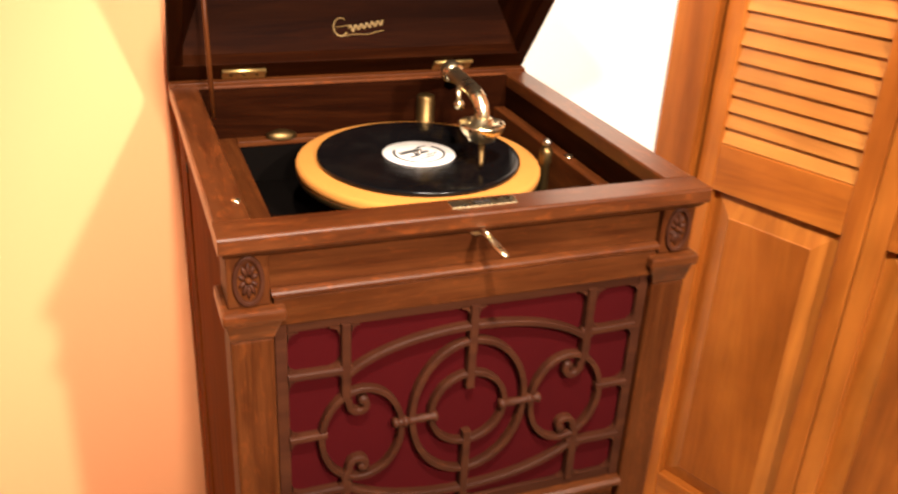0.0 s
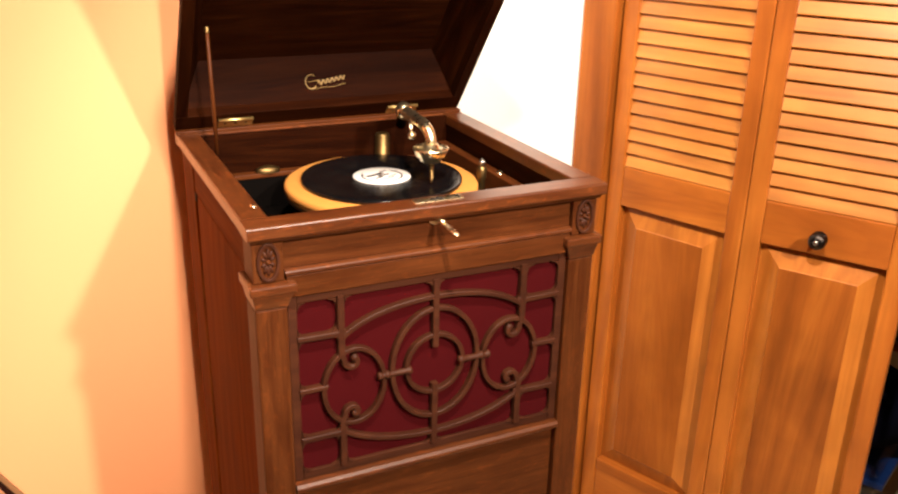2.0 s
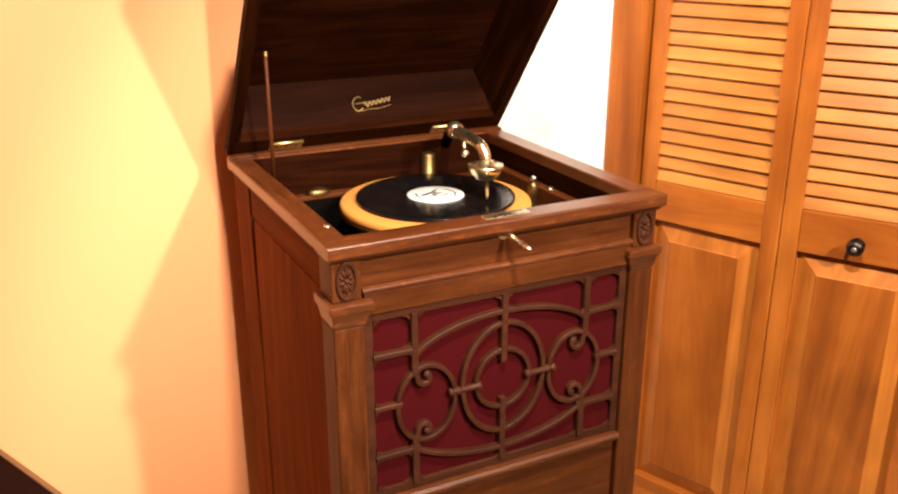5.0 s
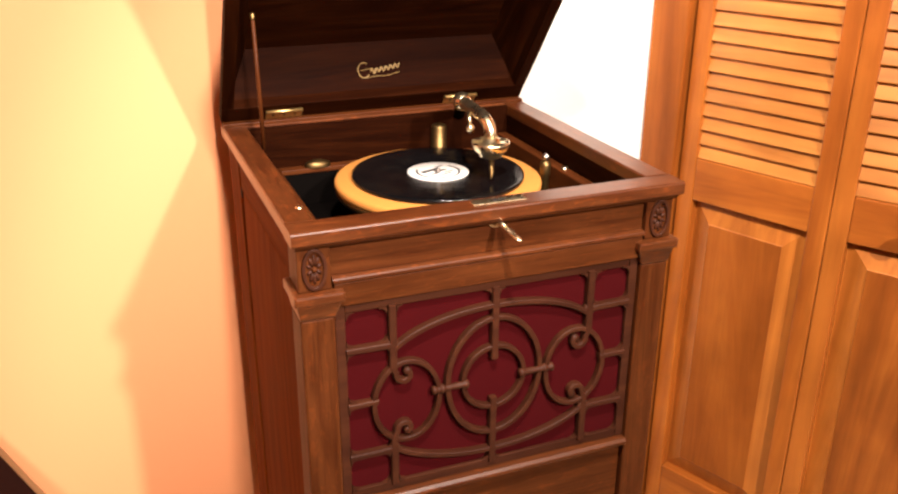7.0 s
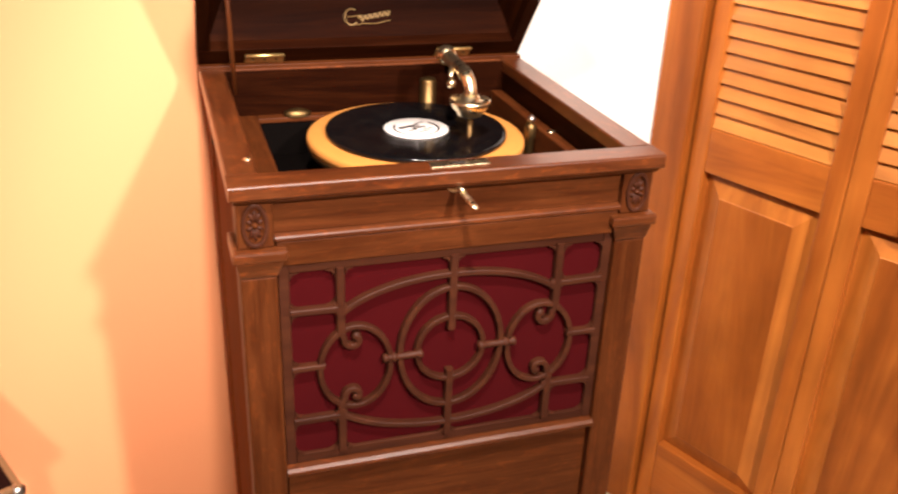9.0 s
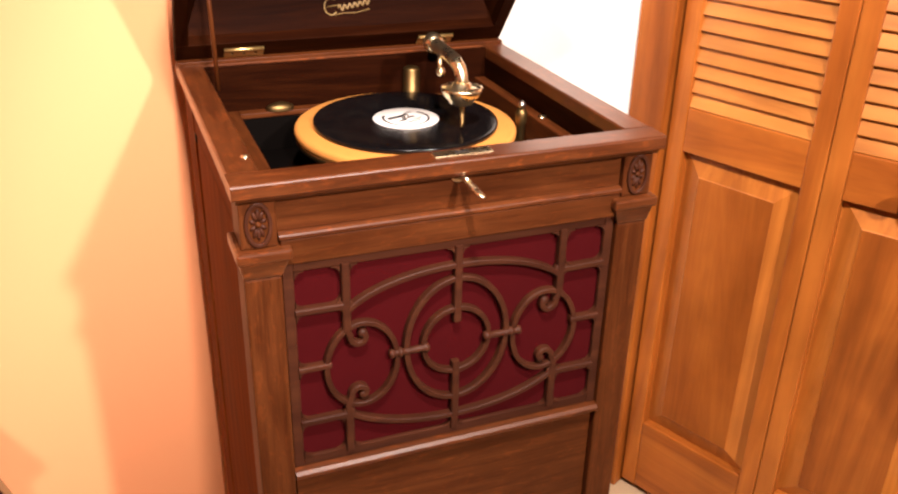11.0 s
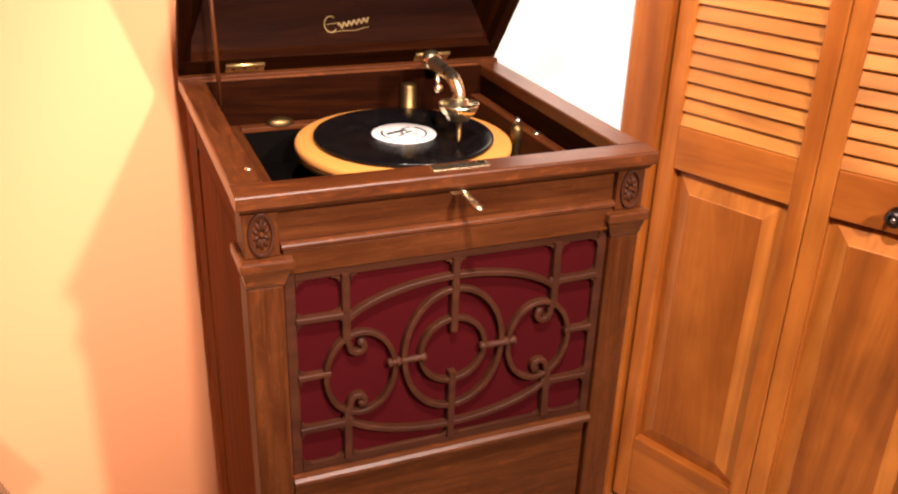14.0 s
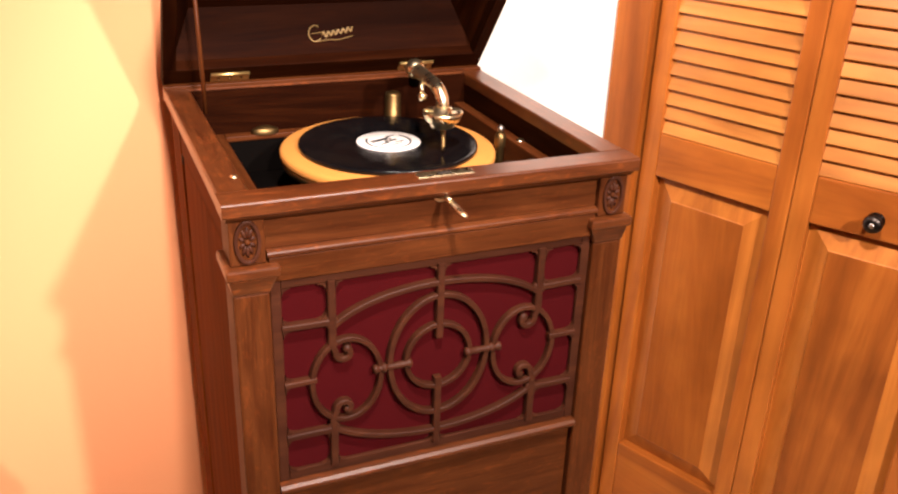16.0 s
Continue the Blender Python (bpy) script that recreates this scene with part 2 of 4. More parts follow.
def tube(points, radii, seg=16, bm=None, flat=1.0):
    """A round tube along points; radii one number or one for each point."""
    bm = bm or bmesh.new()
    pts = [Vector(p) for p in points]
    if isinstance(radii, (int, float)):
        radii = [radii] * len(pts)
    rings, up = [], None
    for i, p in enumerate(pts):
        d = (pts[min(i + 1, len(pts) - 1)] - pts[max(i - 1, 0)]).normalized()
        if up is None:
            up = Vector((0, 0, 1)) if abs(d.z) < 0.9 else Vector((1, 0, 0))
        side = d.cross(up).normalized()
        up = side.cross(d).normalized()
        rings.append([bm.verts.new(p + radii[i] * (math.cos(a) * side + flat * math.sin(a) * up)) for a in (2 * math.pi * k / seg for k in range(seg))])
    for a, b in zip(rings, rings[1:]):
        for k in range(seg):
            f = bm.faces.new([a[k], a[(k + 1) % seg], b[(k + 1) % seg], b[k]])
            f.smooth = True
    bm.faces.new(rings[0])
    bm.faces.new(rings[-1])
    return bm


def bezier(p0, p1, p2, p3, n=12):
    p0, p1, p2, p3 = (Vector(p) for p in (p0, p1, p2, p3))
    return [(1 - t) ** 3 * p0 + 3 * t * (1 - t) ** 2 * p1 + 3 * t * t * (1 - t) * p2 + t ** 3 * p3 for t in (i / n for i in range(n + 1))]


def strip(path, width, depth, back=0.0, closed=False, bm=None):
    """A moulded fret bar along a path of (x, z), its rounded face towards -y."""
    bm = bm or bmesh.new()
    w = width / 2
    section = [(-w, back), (-w, back - depth * 0.80), (-w * 0.86, back - depth * 0.94), (-w * 0.6, back - depth), (w * 0.6, back - depth), (w * 0.86, back - depth * 0.94), (w, back - depth * 0.80), (w, back)]
    n = len(path)
    rings = []
    for i, (x, z) in enumerate(path):
        a = path[(i - 1) % n] if closed or i > 0 else path[i]
        b = path[(i + 1) % n] if closed or i < n - 1 else path[i]
        d = Vector((b[0] - a[0], b[1] - a[1])).normalized()
        nx, nz = -d.y, d.x
        rings.append([bm.verts.new((x + nx * o, y, z + nz * o)) for o, y in section])
    pairs = list(zip(rings, rings[1:])) + ([(rings[-1], rings[0])] if closed else [])
    for a, b in pairs:
        for k in range(len(section) - 1):
            bm.faces.new([a[k], a[k + 1], b[k + 1], b[k]])
    if not closed:
        bm.faces.new(rings[0])
        bm.faces.new(rings[-1])
    return bm


def extrude_profile(profile, x0, x1, axis="x", bm=None):
    """A moulding: a closed profile of (a, z) drawn out along x (a is y) or along y (a is x)."""
    bm = bm or bmesh.new()

    def at(a, z, s):
        return (s, a, z) if axis == "x" else (a, s, z)

    one = [bm.verts.new(at(a, z, x0)) for a, z in profile]
    two = [bm.verts.new(at(a, z, x1)) for a, z in profile]
    bm.faces.new(one)
    bm.faces.new(two)
    for i in range(len(profile)):
        j = (i + 1) % len(profile)
        bm.faces.new([one[i], one[j], two[j], two[i]])
    return bm


def wall(a, b, z0, z1, thick, bm=None):
    """An upright slab from a to b on the plan, its thickness to the left of the way from a to b."""
    a, b = Vector((*a, 0)), Vector((*b, 0))
    d = (b - a).normalized()
    n = Vector((-d.y, d.x, 0)) * thick
    lo, hi = Vector((0, 0, z0)), Vector((0, 0, z1))
    return hexa(bm or bmesh.new(), [a + lo, b + lo, b + n + lo, a + n + lo, a + hi, b + hi, b + n + hi, a + n + hi])


# ---- the room ----
CORNER = Vector((0.959, 1.365))
ALONG = Vector((0.4327, -0.9015))      # along the closet front, towards the room
INTO = Vector((0.9015, 0.4327))        # into the closet
SLOPE = math.tan(radians(4.0))
H = 2.45


def back(x):
    return (x, CORNER.y - (CORNER.x - x) * SLOPE)


def closet(s, depth):
    p = CORNER + ALONG * s + INTO * depth
    return (p.x, p.y)


setting("floor", box(-2.6, 4.8, -5.2, 3.2, -0.12, 0.0, 0), CARPET, "tan carpeted floor of the room and closet", "floor")
setting("ceiling", box(-2.6, 4.8, -5.2, 3.2, H, H + 0.1, 0), CEIL, "plain off-white ceiling", "ceiling")
setting("wall_north", wall(back(0.34), back(-2.0), 0, H, -0.1), ORANGE, "peach orange painted wall behind the phonograph", "wall")
# white from x 0.34 on, in one line with the orange wall
setting("wall_north_white", wall(back(0.34), back(0.959), 0, H, 0.1), WHITE, "white wall beside the closet", "wall")
setting("wall_west", wall((-2.0, back(-2.0)[1]), (-2.0, -4.4), 0, H, -0.1), ORANGE, "peach orange painted side wall", "wall")
setting("wall_south", wall((-2.0, -4.4), (4.0, -4.4), 0, H, -0.1), CREAM, "plain cream wall", "wall")

# opening cut short: the unseen wall past it keeps lamp light out of the closet
OPEN_END = 1.05
setting("wall_east", wall(closet(OPEN_END + 0.08, 0), closet(6.4, 0), 0, H, 0.1), WHITE, "unseen plain white wall beyond the closet, placed to block lamp light", "wall")
setting("wall_over_closet", wall(closet(0.0, 0), closet(OPEN_END + 0.08, 0), 2.06, H, 0.1), WHITE, "plain white wall above the closet opening", "wall")

# door casing round the closet
c0 = bmesh.new()
hexa(c0, [Vector((*closet(s, d), z)) for z in (0, 2.12) for s, d in ((0.0, -0.016), (0.079, -0.016), (0.079, 0.10), (0.0, 0.10))], 0.004)
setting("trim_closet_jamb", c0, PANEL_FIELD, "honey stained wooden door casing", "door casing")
c1 = bmesh.new()
hexa(c1, [Vector((*closet(s, d), z)) for z in (2.06, 2.14) for s, d in ((0.081, -0.016), (OPEN_END, -0.016), (OPEN_END, -0.002), (0.081, -0.002))], 0.004)
setting("trim_closet_head", c1, PINE["x"], "honey stained wooden casing over the closet", "door casing")
# unseen jamb at the shortened opening, added with the light-blocking wall
c2 = bmesh.new()
hexa(c2, [Vector((*closet(s, d), z)) for z in (0, 2.12) for s, d in ((OPEN_END, -0.016), (OPEN_END + 0.08, -0.016), (OPEN_END + 0.08, 0.10), (OPEN_END, 0.10))], 0.004)
setting("trim_closet_jamb_far", c2, PINE["z"], "honey stained wooden door casing", "door casing")

# closet inside
DEEP = 0.86
setting("wall_closet_back", wall(closet(-0.1, DEEP), closet(1.9, DEEP), 0, H, 0.08), CREAM, "cream painted back wall of the closet", "wall")
setting("wall_closet_side", wall(closet(-0.02, 0.105), closet(-0.02, DEEP), 0, H, 0.08), CREAM, "cream painted side wall of the closet", "wall")
setting("wall_closet_end", wall(closet(1.8, 0.105), closet(1.8, DEEP), 0, H, -0.08), CREAM, "cream painted end wall of the closet", "wall")
bb = wall(closet(0.0, DEEP - 0.014), closet(1.78, DEEP - 0.014), 0.0, 0.085, 0.012)
setting("baseboard_closet", bb, OAK["x"], "dark red-brown wooden baseboard in the closet", "baseboard")
DIRANGLE = math.degrees(math.atan2(ALONG.y, ALONG.x))


def closet_pose(s, depth, z, turn=0):
    x, y = closet(s, depth)
    return pose(x, y, z, 0, 0, DIRANGLE + turn)


# in the closet's own frame x runs along the front, y into the closet
SHELF_D0 = 0.50


def closet_shelf(z, label):
    t = thing("closet_shelf", closet_pose(0, 0, z), label, "shelf", "closet shelves")
    part("board", box(0.02, 1.76, SHELF_D0, DEEP - 0.01, -0.02, 0.0, 0.002), OAK["x"] if z > 0.8 else PINE["x"], t)
    part("cleat", box(0.02, 1.76, DEEP - 0.03, DEEP - 0.005, -0.06, -0.021, 0.002), PINE["x"], t)
    return t


closet_shelf(0.50, "wooden closet shelf carrying a clear storage bin")
closet_shelf(0.955, "brown wooden closet shelf with books and papers")


def rounded(w, d, r, z, n=6):
    pts = []
    for cx, cy, a0 in ((w - r, d - r, 0), (-w + r, d - r, 90), (-w + r, -d + r, 180), (w - r, -d + r, 270)):
        pts += [(cx + r * math.cos(radians(a0 + 90 * i / n)), cy + r * math.sin(radians(a0 + 90 * i / n)), z) for i in range(n + 1)]
    return pts


def shell_tub(levels, r):
    """A hollow tub from rounded rectangles: half width, half depth and height of each."""
    bm = bmesh.new()
    vs = [[bm.verts.new(q) for q in rounded(a, b, r, z)] for a, b, z in levels]
    for a, b in zip(vs, vs[1:]):
        for i in range(len(a)):
            j = (i + 1) % len(a)
            bm.faces.new([a[i], a[j], b[j], b[i]])
    bm.faces.new(vs[0])
    bm.faces.new(vs[-1])
    return bm


def storage_bin(m, w, d, h, lid_h, lid_mat, label, body_mat=None):
    """Tapered plastic tub with a rolled rim, end grips and an overhanging lid."""
    t = thing("storage_bin", m, label, "storage bin", "storage bins")
    bm = shell_tub([(w / 2 * k, d / 2 * k, z) for k, z in ((0.86, 0.0), (1.0, h), (0.985, h), (0.845, 0.006))], 0.02)
    part("tub", bm, body_mat or CLEAR, t)
    part("rim", box(-w / 2 - 0.008, w / 2 + 0.008, -d / 2 - 0.008, -d / 2 + 0.0, h - 0.02, h - 0.002, 0.003), body_mat or CLEAR, t)
    if lid_h:
        lid = bmesh.new()
        e = 0.014
        pts = [(sx * (w / 2 + e), sy * (d / 2 + e), h) for sx, sy in ((-1, -1), (1, -1), (1, 1), (-1, 1))]
        top = [(p[0] * 0.80, p[1] * 0.78, h + lid_h) for p in pts]
        hexa(lid, [*pts, *top], min(0.02, lid_h * 0.3))
        ob = part("lid", lid, lid_mat, t, "blue plastic lid darkened for shade" if lid_mat == SHADED_BLUE else "blue plastic lid")
        part("lip", box(-w / 2 - 0.02, w / 2 + 0.02, -d / 2 - 0.02, d / 2 + 0.02, h - 0.006, h + 0.012, 0.004), lid_mat, ob)
    return t


storage_bin(closet_pose(0.60, 0.65, 0.502), 0.36, 0.30, 0.275, 0.09, BLUE, "clear plastic storage bin with a blue lid on the closet shelf")
storage_bin(closet_pose(0.545, 0.52, 0.0), 0.27, 0.28, 0.185, 0.03, SHADED_BLUE, "small clear bin with a shade-darkened blue lid on the closet floor")

# soft dark bag on the lower bin
bag = thing("cloth_bag", closet_pose(0.600, 0.50, 0.216), "dark navy cloth bag slumped on a storage bin", "bag")
bm = bmesh.new()
bmesh.ops.create_icosphere(bm, subdivisions=4, radius=1.0)
for v in bm.verts:
    k = 1 + 0.10 * noise.noise(v.co * 2.3) + 0.04 * noise.noise(v.co * 6.0)
    z = v.co.z
    v.co = Vector((v.co.x * 0.135 * k * (1 + 0.12 * z), v.co.y * 0.135 * k, 0.105 + 0.105 * max(-1, z * k) if z > -0.9 else 0.002))
for f in bm.faces:
    f.smooth = True
part("body", bm, NAVY, bag)
part("strap", tube(bezier((-0.06, -0.09, 0.17), (-0.05, -0.13, 0.235), (0.05, -0.13, 0.235), (0.06, -0.09, 0.17)), 0.008, 10), NAVY, bag)

# pale tub on the floor before the closet
tub = thing("plastic_tub", closet_pose(0.965, -0.17, 0.0, 6), "pale green plastic tub on the floor by the closet", "tub")
TW, TD, TH = 0.24, 0.17, 0.30
bm = shell_tub([(TW * k, TD * k, z) for k, z in ((0.8, 0.0), (0.97, TH - 0.02), (1.03, TH - 0.02), (1.03, TH), (0.95, TH), (0.78, 0.008))], 0.05)
part("tub_shell", bm, MINT, tub)
for sx in (-1, 1):
    part("grip", tube([(sx * TW * 1.04, -0.05, TH - 0.012), (sx * (TW * 1.04 + 0.012), -0.03, TH - 0.014), (sx * (TW * 1.04 + 0.012), 0.03, TH - 0.014), (sx * TW * 1.04, 0.05, TH - 0.012)], 0.006, 10), MINT, tub)

# things on the upper shelf
for i, (s, w, h, mat, lab) in enumerate(((0.83, 0.15, 0.035, PAPER, "flat white box lying on the closet shelf"), (0.83, 0.13, 0.028, KRAFT, "brown card box on a white box"), (0.95, 0.08, 0.05, PAPER, "small white carton on the closet shelf"))):
    z = 0.957 if i != 1 else 0.994
    b = thing("box", closet_pose(s, 0.58, z), lab, "box")
    part("carton", box(-w / 2, w / 2, -0.10, 0.10, 0, h, 0.002), mat, b)
    part("flap", box(-w / 2 + 0.004, w / 2 - 0.004, -0.103, -0.1005, h * 0.45, h - 0.003, 0), mat, b)
# white packets beside the bin
pk = thing("paper_packet", closet_pose(0.92, 0.66, 0.502), "white paper packet standing beside the storage bin", "packet")
part("packet", box(-0.05, 0.05, -0.09, 0.09, 0, 0.33, 0.006), PAPER, pk)
part("band", box(-0.051, 0.051, -0.0915, -0.0905, 0.14, 0.19, 0), KRAFT, pk)

# ---- bifold closet doors ----
LEAF_H0, LEAF_H1 = 0.02, 2.04
RAIL_LO, LOCK0, LOCK1, TOP0 = 0.202, 0.860, 0.9485, 1.95


def door_leaf(name, p, q, knob_at, label):
    """One folding leaf from p to q on the plan; its room face is local y = 0."""
    d = Vector(q) - Vector(p)
    w = d.length
    t = thing(name, pose(p[0], p[1], 0, 0, 0, math.degrees(math.atan2(d.y, d.x))), label, "folding door", "bifold closet doors", "structure")
    st, th = 0.037, 0.030
    part("stile", box(0.001, st, 0, th, LEAF_H0, LEAF_H1, 0.003), PINE["z"], t)
    part("stile", box(w - st, w - 0.001, 0, th, LEAF_H0, LEAF_H1, 0.003), PINE["z"], t)
    part("bottom_rail", box(st, w - st, 0.001, th - 0.001, LEAF_H0, RAIL_LO, 0.005), PINE["x"], t)
    part("lock_rail", box(st, w - st, 0.001, th - 0.001, LOCK0, LOCK1, 0.003), PINE["x"], t)
    part("top_rail", box(st, w - st, 0.001, th - 0.001, TOP0, LEAF_H1, 0.003), PINE["x"], t)
    # raised panel: sunk edge, sloped border, proud field
    bm = bmesh.new()
    rows = []
    for ins, y in ((0.0, 0.0205), (0.003, 0.0200), (0.042, 0.0040), (0.044, 0.0020)):
        x0, x1, z0, z1 = st + ins, w - st - ins, RAIL_LO + ins, LOCK0 - ins
        rows.append([bm.verts.new(c) for c in ((x0, y, z0), (x1, y, z0), (x1, y, z1), (x0, y, z1))])
    for a, b in zip(rows, rows[1:]):
        for i in range(4):
            j = (i + 1) % 4
            bm.faces.new([a[i], a[j], b[j], b[i]])
    rear = [bm.verts.new((v.co.x, 0.024, v.co.z)) for v in rows[0]]
    for i in range(4):
        j = (i + 1) % 4
        bm.faces.new([rows[0][i], rows[0][j], rear[j], rear[i]])
    bm.faces.new(rear)
    inner = [v.co.copy() for v in rows[-1]]
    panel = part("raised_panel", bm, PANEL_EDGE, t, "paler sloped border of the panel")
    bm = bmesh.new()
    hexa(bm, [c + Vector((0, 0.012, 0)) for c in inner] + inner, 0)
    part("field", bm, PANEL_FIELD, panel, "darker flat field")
    # sloping slats
    pitch = 0.0294
    n = int((TOP0 - LOCK1) / pitch)
    bm = bmesh.new()
    x0, x1 = st - 0.002, w - st + 0.002
    hexa(bm, [(x0, 0.003, 0.0), (x1, 0.003, 0.0), (x1, 0.010, 0.0), (x0, 0.010, 0.0), (x0, 0.0135, 0.0326), (x1, 0.0135, 0.0326), (x1, 0.0205, 0.0326), (x0, 0.0205, 0.0326)], 0.0020)
    first = part("slat", bm, SLAT, t, "", pose(0, 0, LOCK1 + 0.001))
    for i in range(1, n):
        ob = new("slat", first.data)
        ob.parent = t
        ob.matrix_basis = pose(0, 0, LOCK1 + 0.001 + i * pitch)
    if knob_at:
        k = part("knob", lathe([(0, -0.002), (0.013, 0), (0.015, 0.004), (0.009, 0.008), (0.008, 0.014), (0.014, 0.019), (0.0165, 0.025), (0.0145, 0.031), (0.007, 0.034), (0, 0.0345)], 28), KNOB, t, "dark bronze round knob", pose(knob_at, 0, 0.8960, 90, 0, 0))
        part("button", lathe([(0, 0.0345), (0.005, 0.0347), (0.004, 0.0365), (0, 0.037)], 16), STEEL, k)
    return t


SEAM = (1.117, 0.992)
door_leaf("door_1", (0.998, 1.291), SEAM, None, "honey pine louvred folding door leaf beside the casing")
door_leaf("door_2", SEAM, (1.272, 0.726), 0.146, "honey pine louvred folding door leaf with a dark knob")

# ---- low dark case by the wall ----
# case built as a thin slab on added legs, to throw less shadow
table = thing("dark_case", pose(-0.180, 0.755, 0, 0, 0, 114.3), "dark case with a tan edge band and metal corners, built as a slab on legs", "table")
# local x runs along the long edge, y away to the west
CL, CWD, CHH = 0.37, 0.36, 0.757
part("tabletop", box(0.006, CL - 0.006, 0.006, CWD - 0.006, CHH - 0.020, CHH - 0.002, 0.003), CASE, table, "dark red-black case top")
for x0, x1, y0, y1 in ((0.0, CL, 0.0, 0.009), (0.0, CL, CWD - 0.009, CWD), (0.0, 0.009, 0.0095, CWD - 0.0095), (CL - 0.009, CL, 0.0095, CWD - 0.0095)):
    part("edge_band", box(x0, x1, y0, y1, CHH - 0.022, CHH, 0.003), TAN, table)
for x, y in ((0.0, 0.0), (CL, 0.0), (0.0, CWD), (CL, CWD)):
    bm = bmesh.new()
    bmesh.ops.create_uvsphere(bm, u_segments=20, v_segments=12, radius=0.0095)
    for v in bm.verts:
        v.co = Vector((v.co.x + x + (0.006 if x == 0 else -0.006), v.co.y + y + (0.006 if y == 0 else -0.006), v.co.z + CHH - 0.0095))
    for f in bm.faces:
        f.smooth = True
    part("corner_cap", bm, STEEL, table, "rounded metal corner cap")
for x in (0.03, CL - 0.03):
    for y in (0.03, CWD - 0.03):
        part("leg", tube([(x, y, 0.0), (x, y, 0.35), (x, y, CHH - 0.0195)], [0.011, 0.014, 0.017], 14), CASE, table)
clip = thing("metal_latch", Matrix.Translation((-0.180, 0.755, CHH - 0.002)) @ pose(0, 0, 0, 0, 0, 114.3), "bent silver metal latch on the dark case", "clip")
part("wire", tube(bezier((0.035, 0.045, 0.004), (0.05, 0.02, 0.03), (0.13, 0.03, 0.03), (0.12, 0.07, 0.004), 16), 0.0035, 10), STEEL, clip)
part("plate", box(0.022, 0.05, 0.036, 0.062, 0.0005, 0.004, 0.001), STEEL, clip)

# ---- the phonograph ----
OX, OY = 0.325, 0.965
phono = thing("phonograph", pose(OX, OY, 0), "antique dark oak cabinet phonograph with its lid propped open", "phonograph")


def P(x, y, z):
    """A place of the room in the cabinet's own frame."""
    return (x - OX, y - OY, z)


RIM = 1.118
# body
for s in (-1, 1):
    lo, hi = sorted((s * 0.2455, s * 0.226))
    part("side_panel", box(lo, hi, -0.188, 0.1340, 0.05, 1.0435, 0.002), BOUNCE_OAK["z"], phono)
    lo, hi = sorted((s * 0.2470, s * 0.226))
    part("side_rail", box(lo, hi, -0.188, 0.1340, 1.0470, 1.0935, 0.002), BOUNCE_OAK["y"], phono)
    lo, hi = sorted((s * 0.2420, s * 0.226))
    part("groove_backing", box(lo, hi, -0.187, 0.1330, 1.0436, 1.0469, 0), DARK_GAP, phono)
    lo, hi = sorted((s * 0.2475, s * 0.220))
    part("back_stile", box(lo, hi, 0.1405, 0.231, 0.0, 1.097, 0.003), BOUNCE_OAK["z"], phono)
    lo, hi = sorted((s * 0.240, s * 0.226))
    part("groove_backing", box(lo, hi, 0.1342, 0.1403, 0.05, 1.09, 0), DARK_GAP, phono)
    lo, hi = sorted((s * 0.2475, s * 0.2065))
    part("pilaster", box(lo, hi, -0.236, -0.1885, 0.10, 1.006, 0.003), OAK["z"], phono)
    lo, hi = sorted((s * 0.2535, s * 0.201))
    part("plinth_block", box(lo, hi, -0.242, -0.185, 0.0, 0.10, 0.004), OAK["z"], phono)
    lo, hi = sorted((s * 0.2478, s * 0.240))
    part("notch", box(lo, hi, 0.1300, 0.1420, 1.0330, 1.0480, 0.003), DARK_GAP, phono, "small dark notch in the side")
    # capital: sloped neck under a flat ledge
    a, b = sorted((s * 0.2475, s * 0.2065))
    a2, b2 = sorted((s * 0.2515, s * 0.1985))
    bm = bmesh.new()
    hexa(bm, [(a, -0.237, 1.006), (b, -0.237, 1.006), (b, -0.186, 1.006), (a, -0.186, 1.006), (a2, -0.242, 1.027), (b2, -0.242, 1.027), (b2, -0.184, 1.027), (a2, -0.184, 1.027)], 0.002)
    lo, hi = sorted((s * 0.2545, s * 0.1955))
    box(lo, hi, -0.246, -0.182, 1.0275, 1.0405, 0.003, bm)
    part("capital", bm, VARNISHED["x"], phono)
    lo, hi = sorted((s * 0.2475, s * 0.2085))
    blk = part("corner_block", box(lo, hi, -0.2345, -0.1885, 1.041, 1.0965, 0.002), OAK["z"], phono)
    # carved oval rosette
    cx, cz = s * 0.228, 1.0685
    oval = [(cx + 0.0125 * math.cos(2 * math.pi * i / 36), cz + 0.0235 * math.sin(2 * math.pi * i / 36)) for i in range(36)]
    part("rosette_border", strip(oval, 0.0042, 0.0042, -0.2340, True), GRILLE, blk)
    for i in range(10):
        a = 2 * math.pi * (i + 0.5) / 10
        e = Vector((0.0098 * math.cos(a), 0, 0.0195 * math.sin(a)))
        part("petal", tube([Vector((cx, -0.2345, cz)) + e * k for k in (0.22, 0.45, 0.7, 0.92)], [0.0008, 0.0021, 0.0025, 0.0010], 8), GRILLE, blk)
    bm = bmesh.new()
    bmesh.ops.create_uvsphere(bm, u_segments=12, v_segments=8, radius=0.0032, matrix=Matrix.Translation((cx, -0.2355, cz)))
    part("boss", bm, OAK["z"], blk)
part("back_panel", box(-0.2195, 0.2195, 0.218, 0.230, 0.05, 1.097, 0.001), OAK["z"], phono)
part("bottom_board", box(-0.2255, 0.2255, -0.186, 0.2175, 0.05, 0.07, 0.001), OAK["x"], phono)
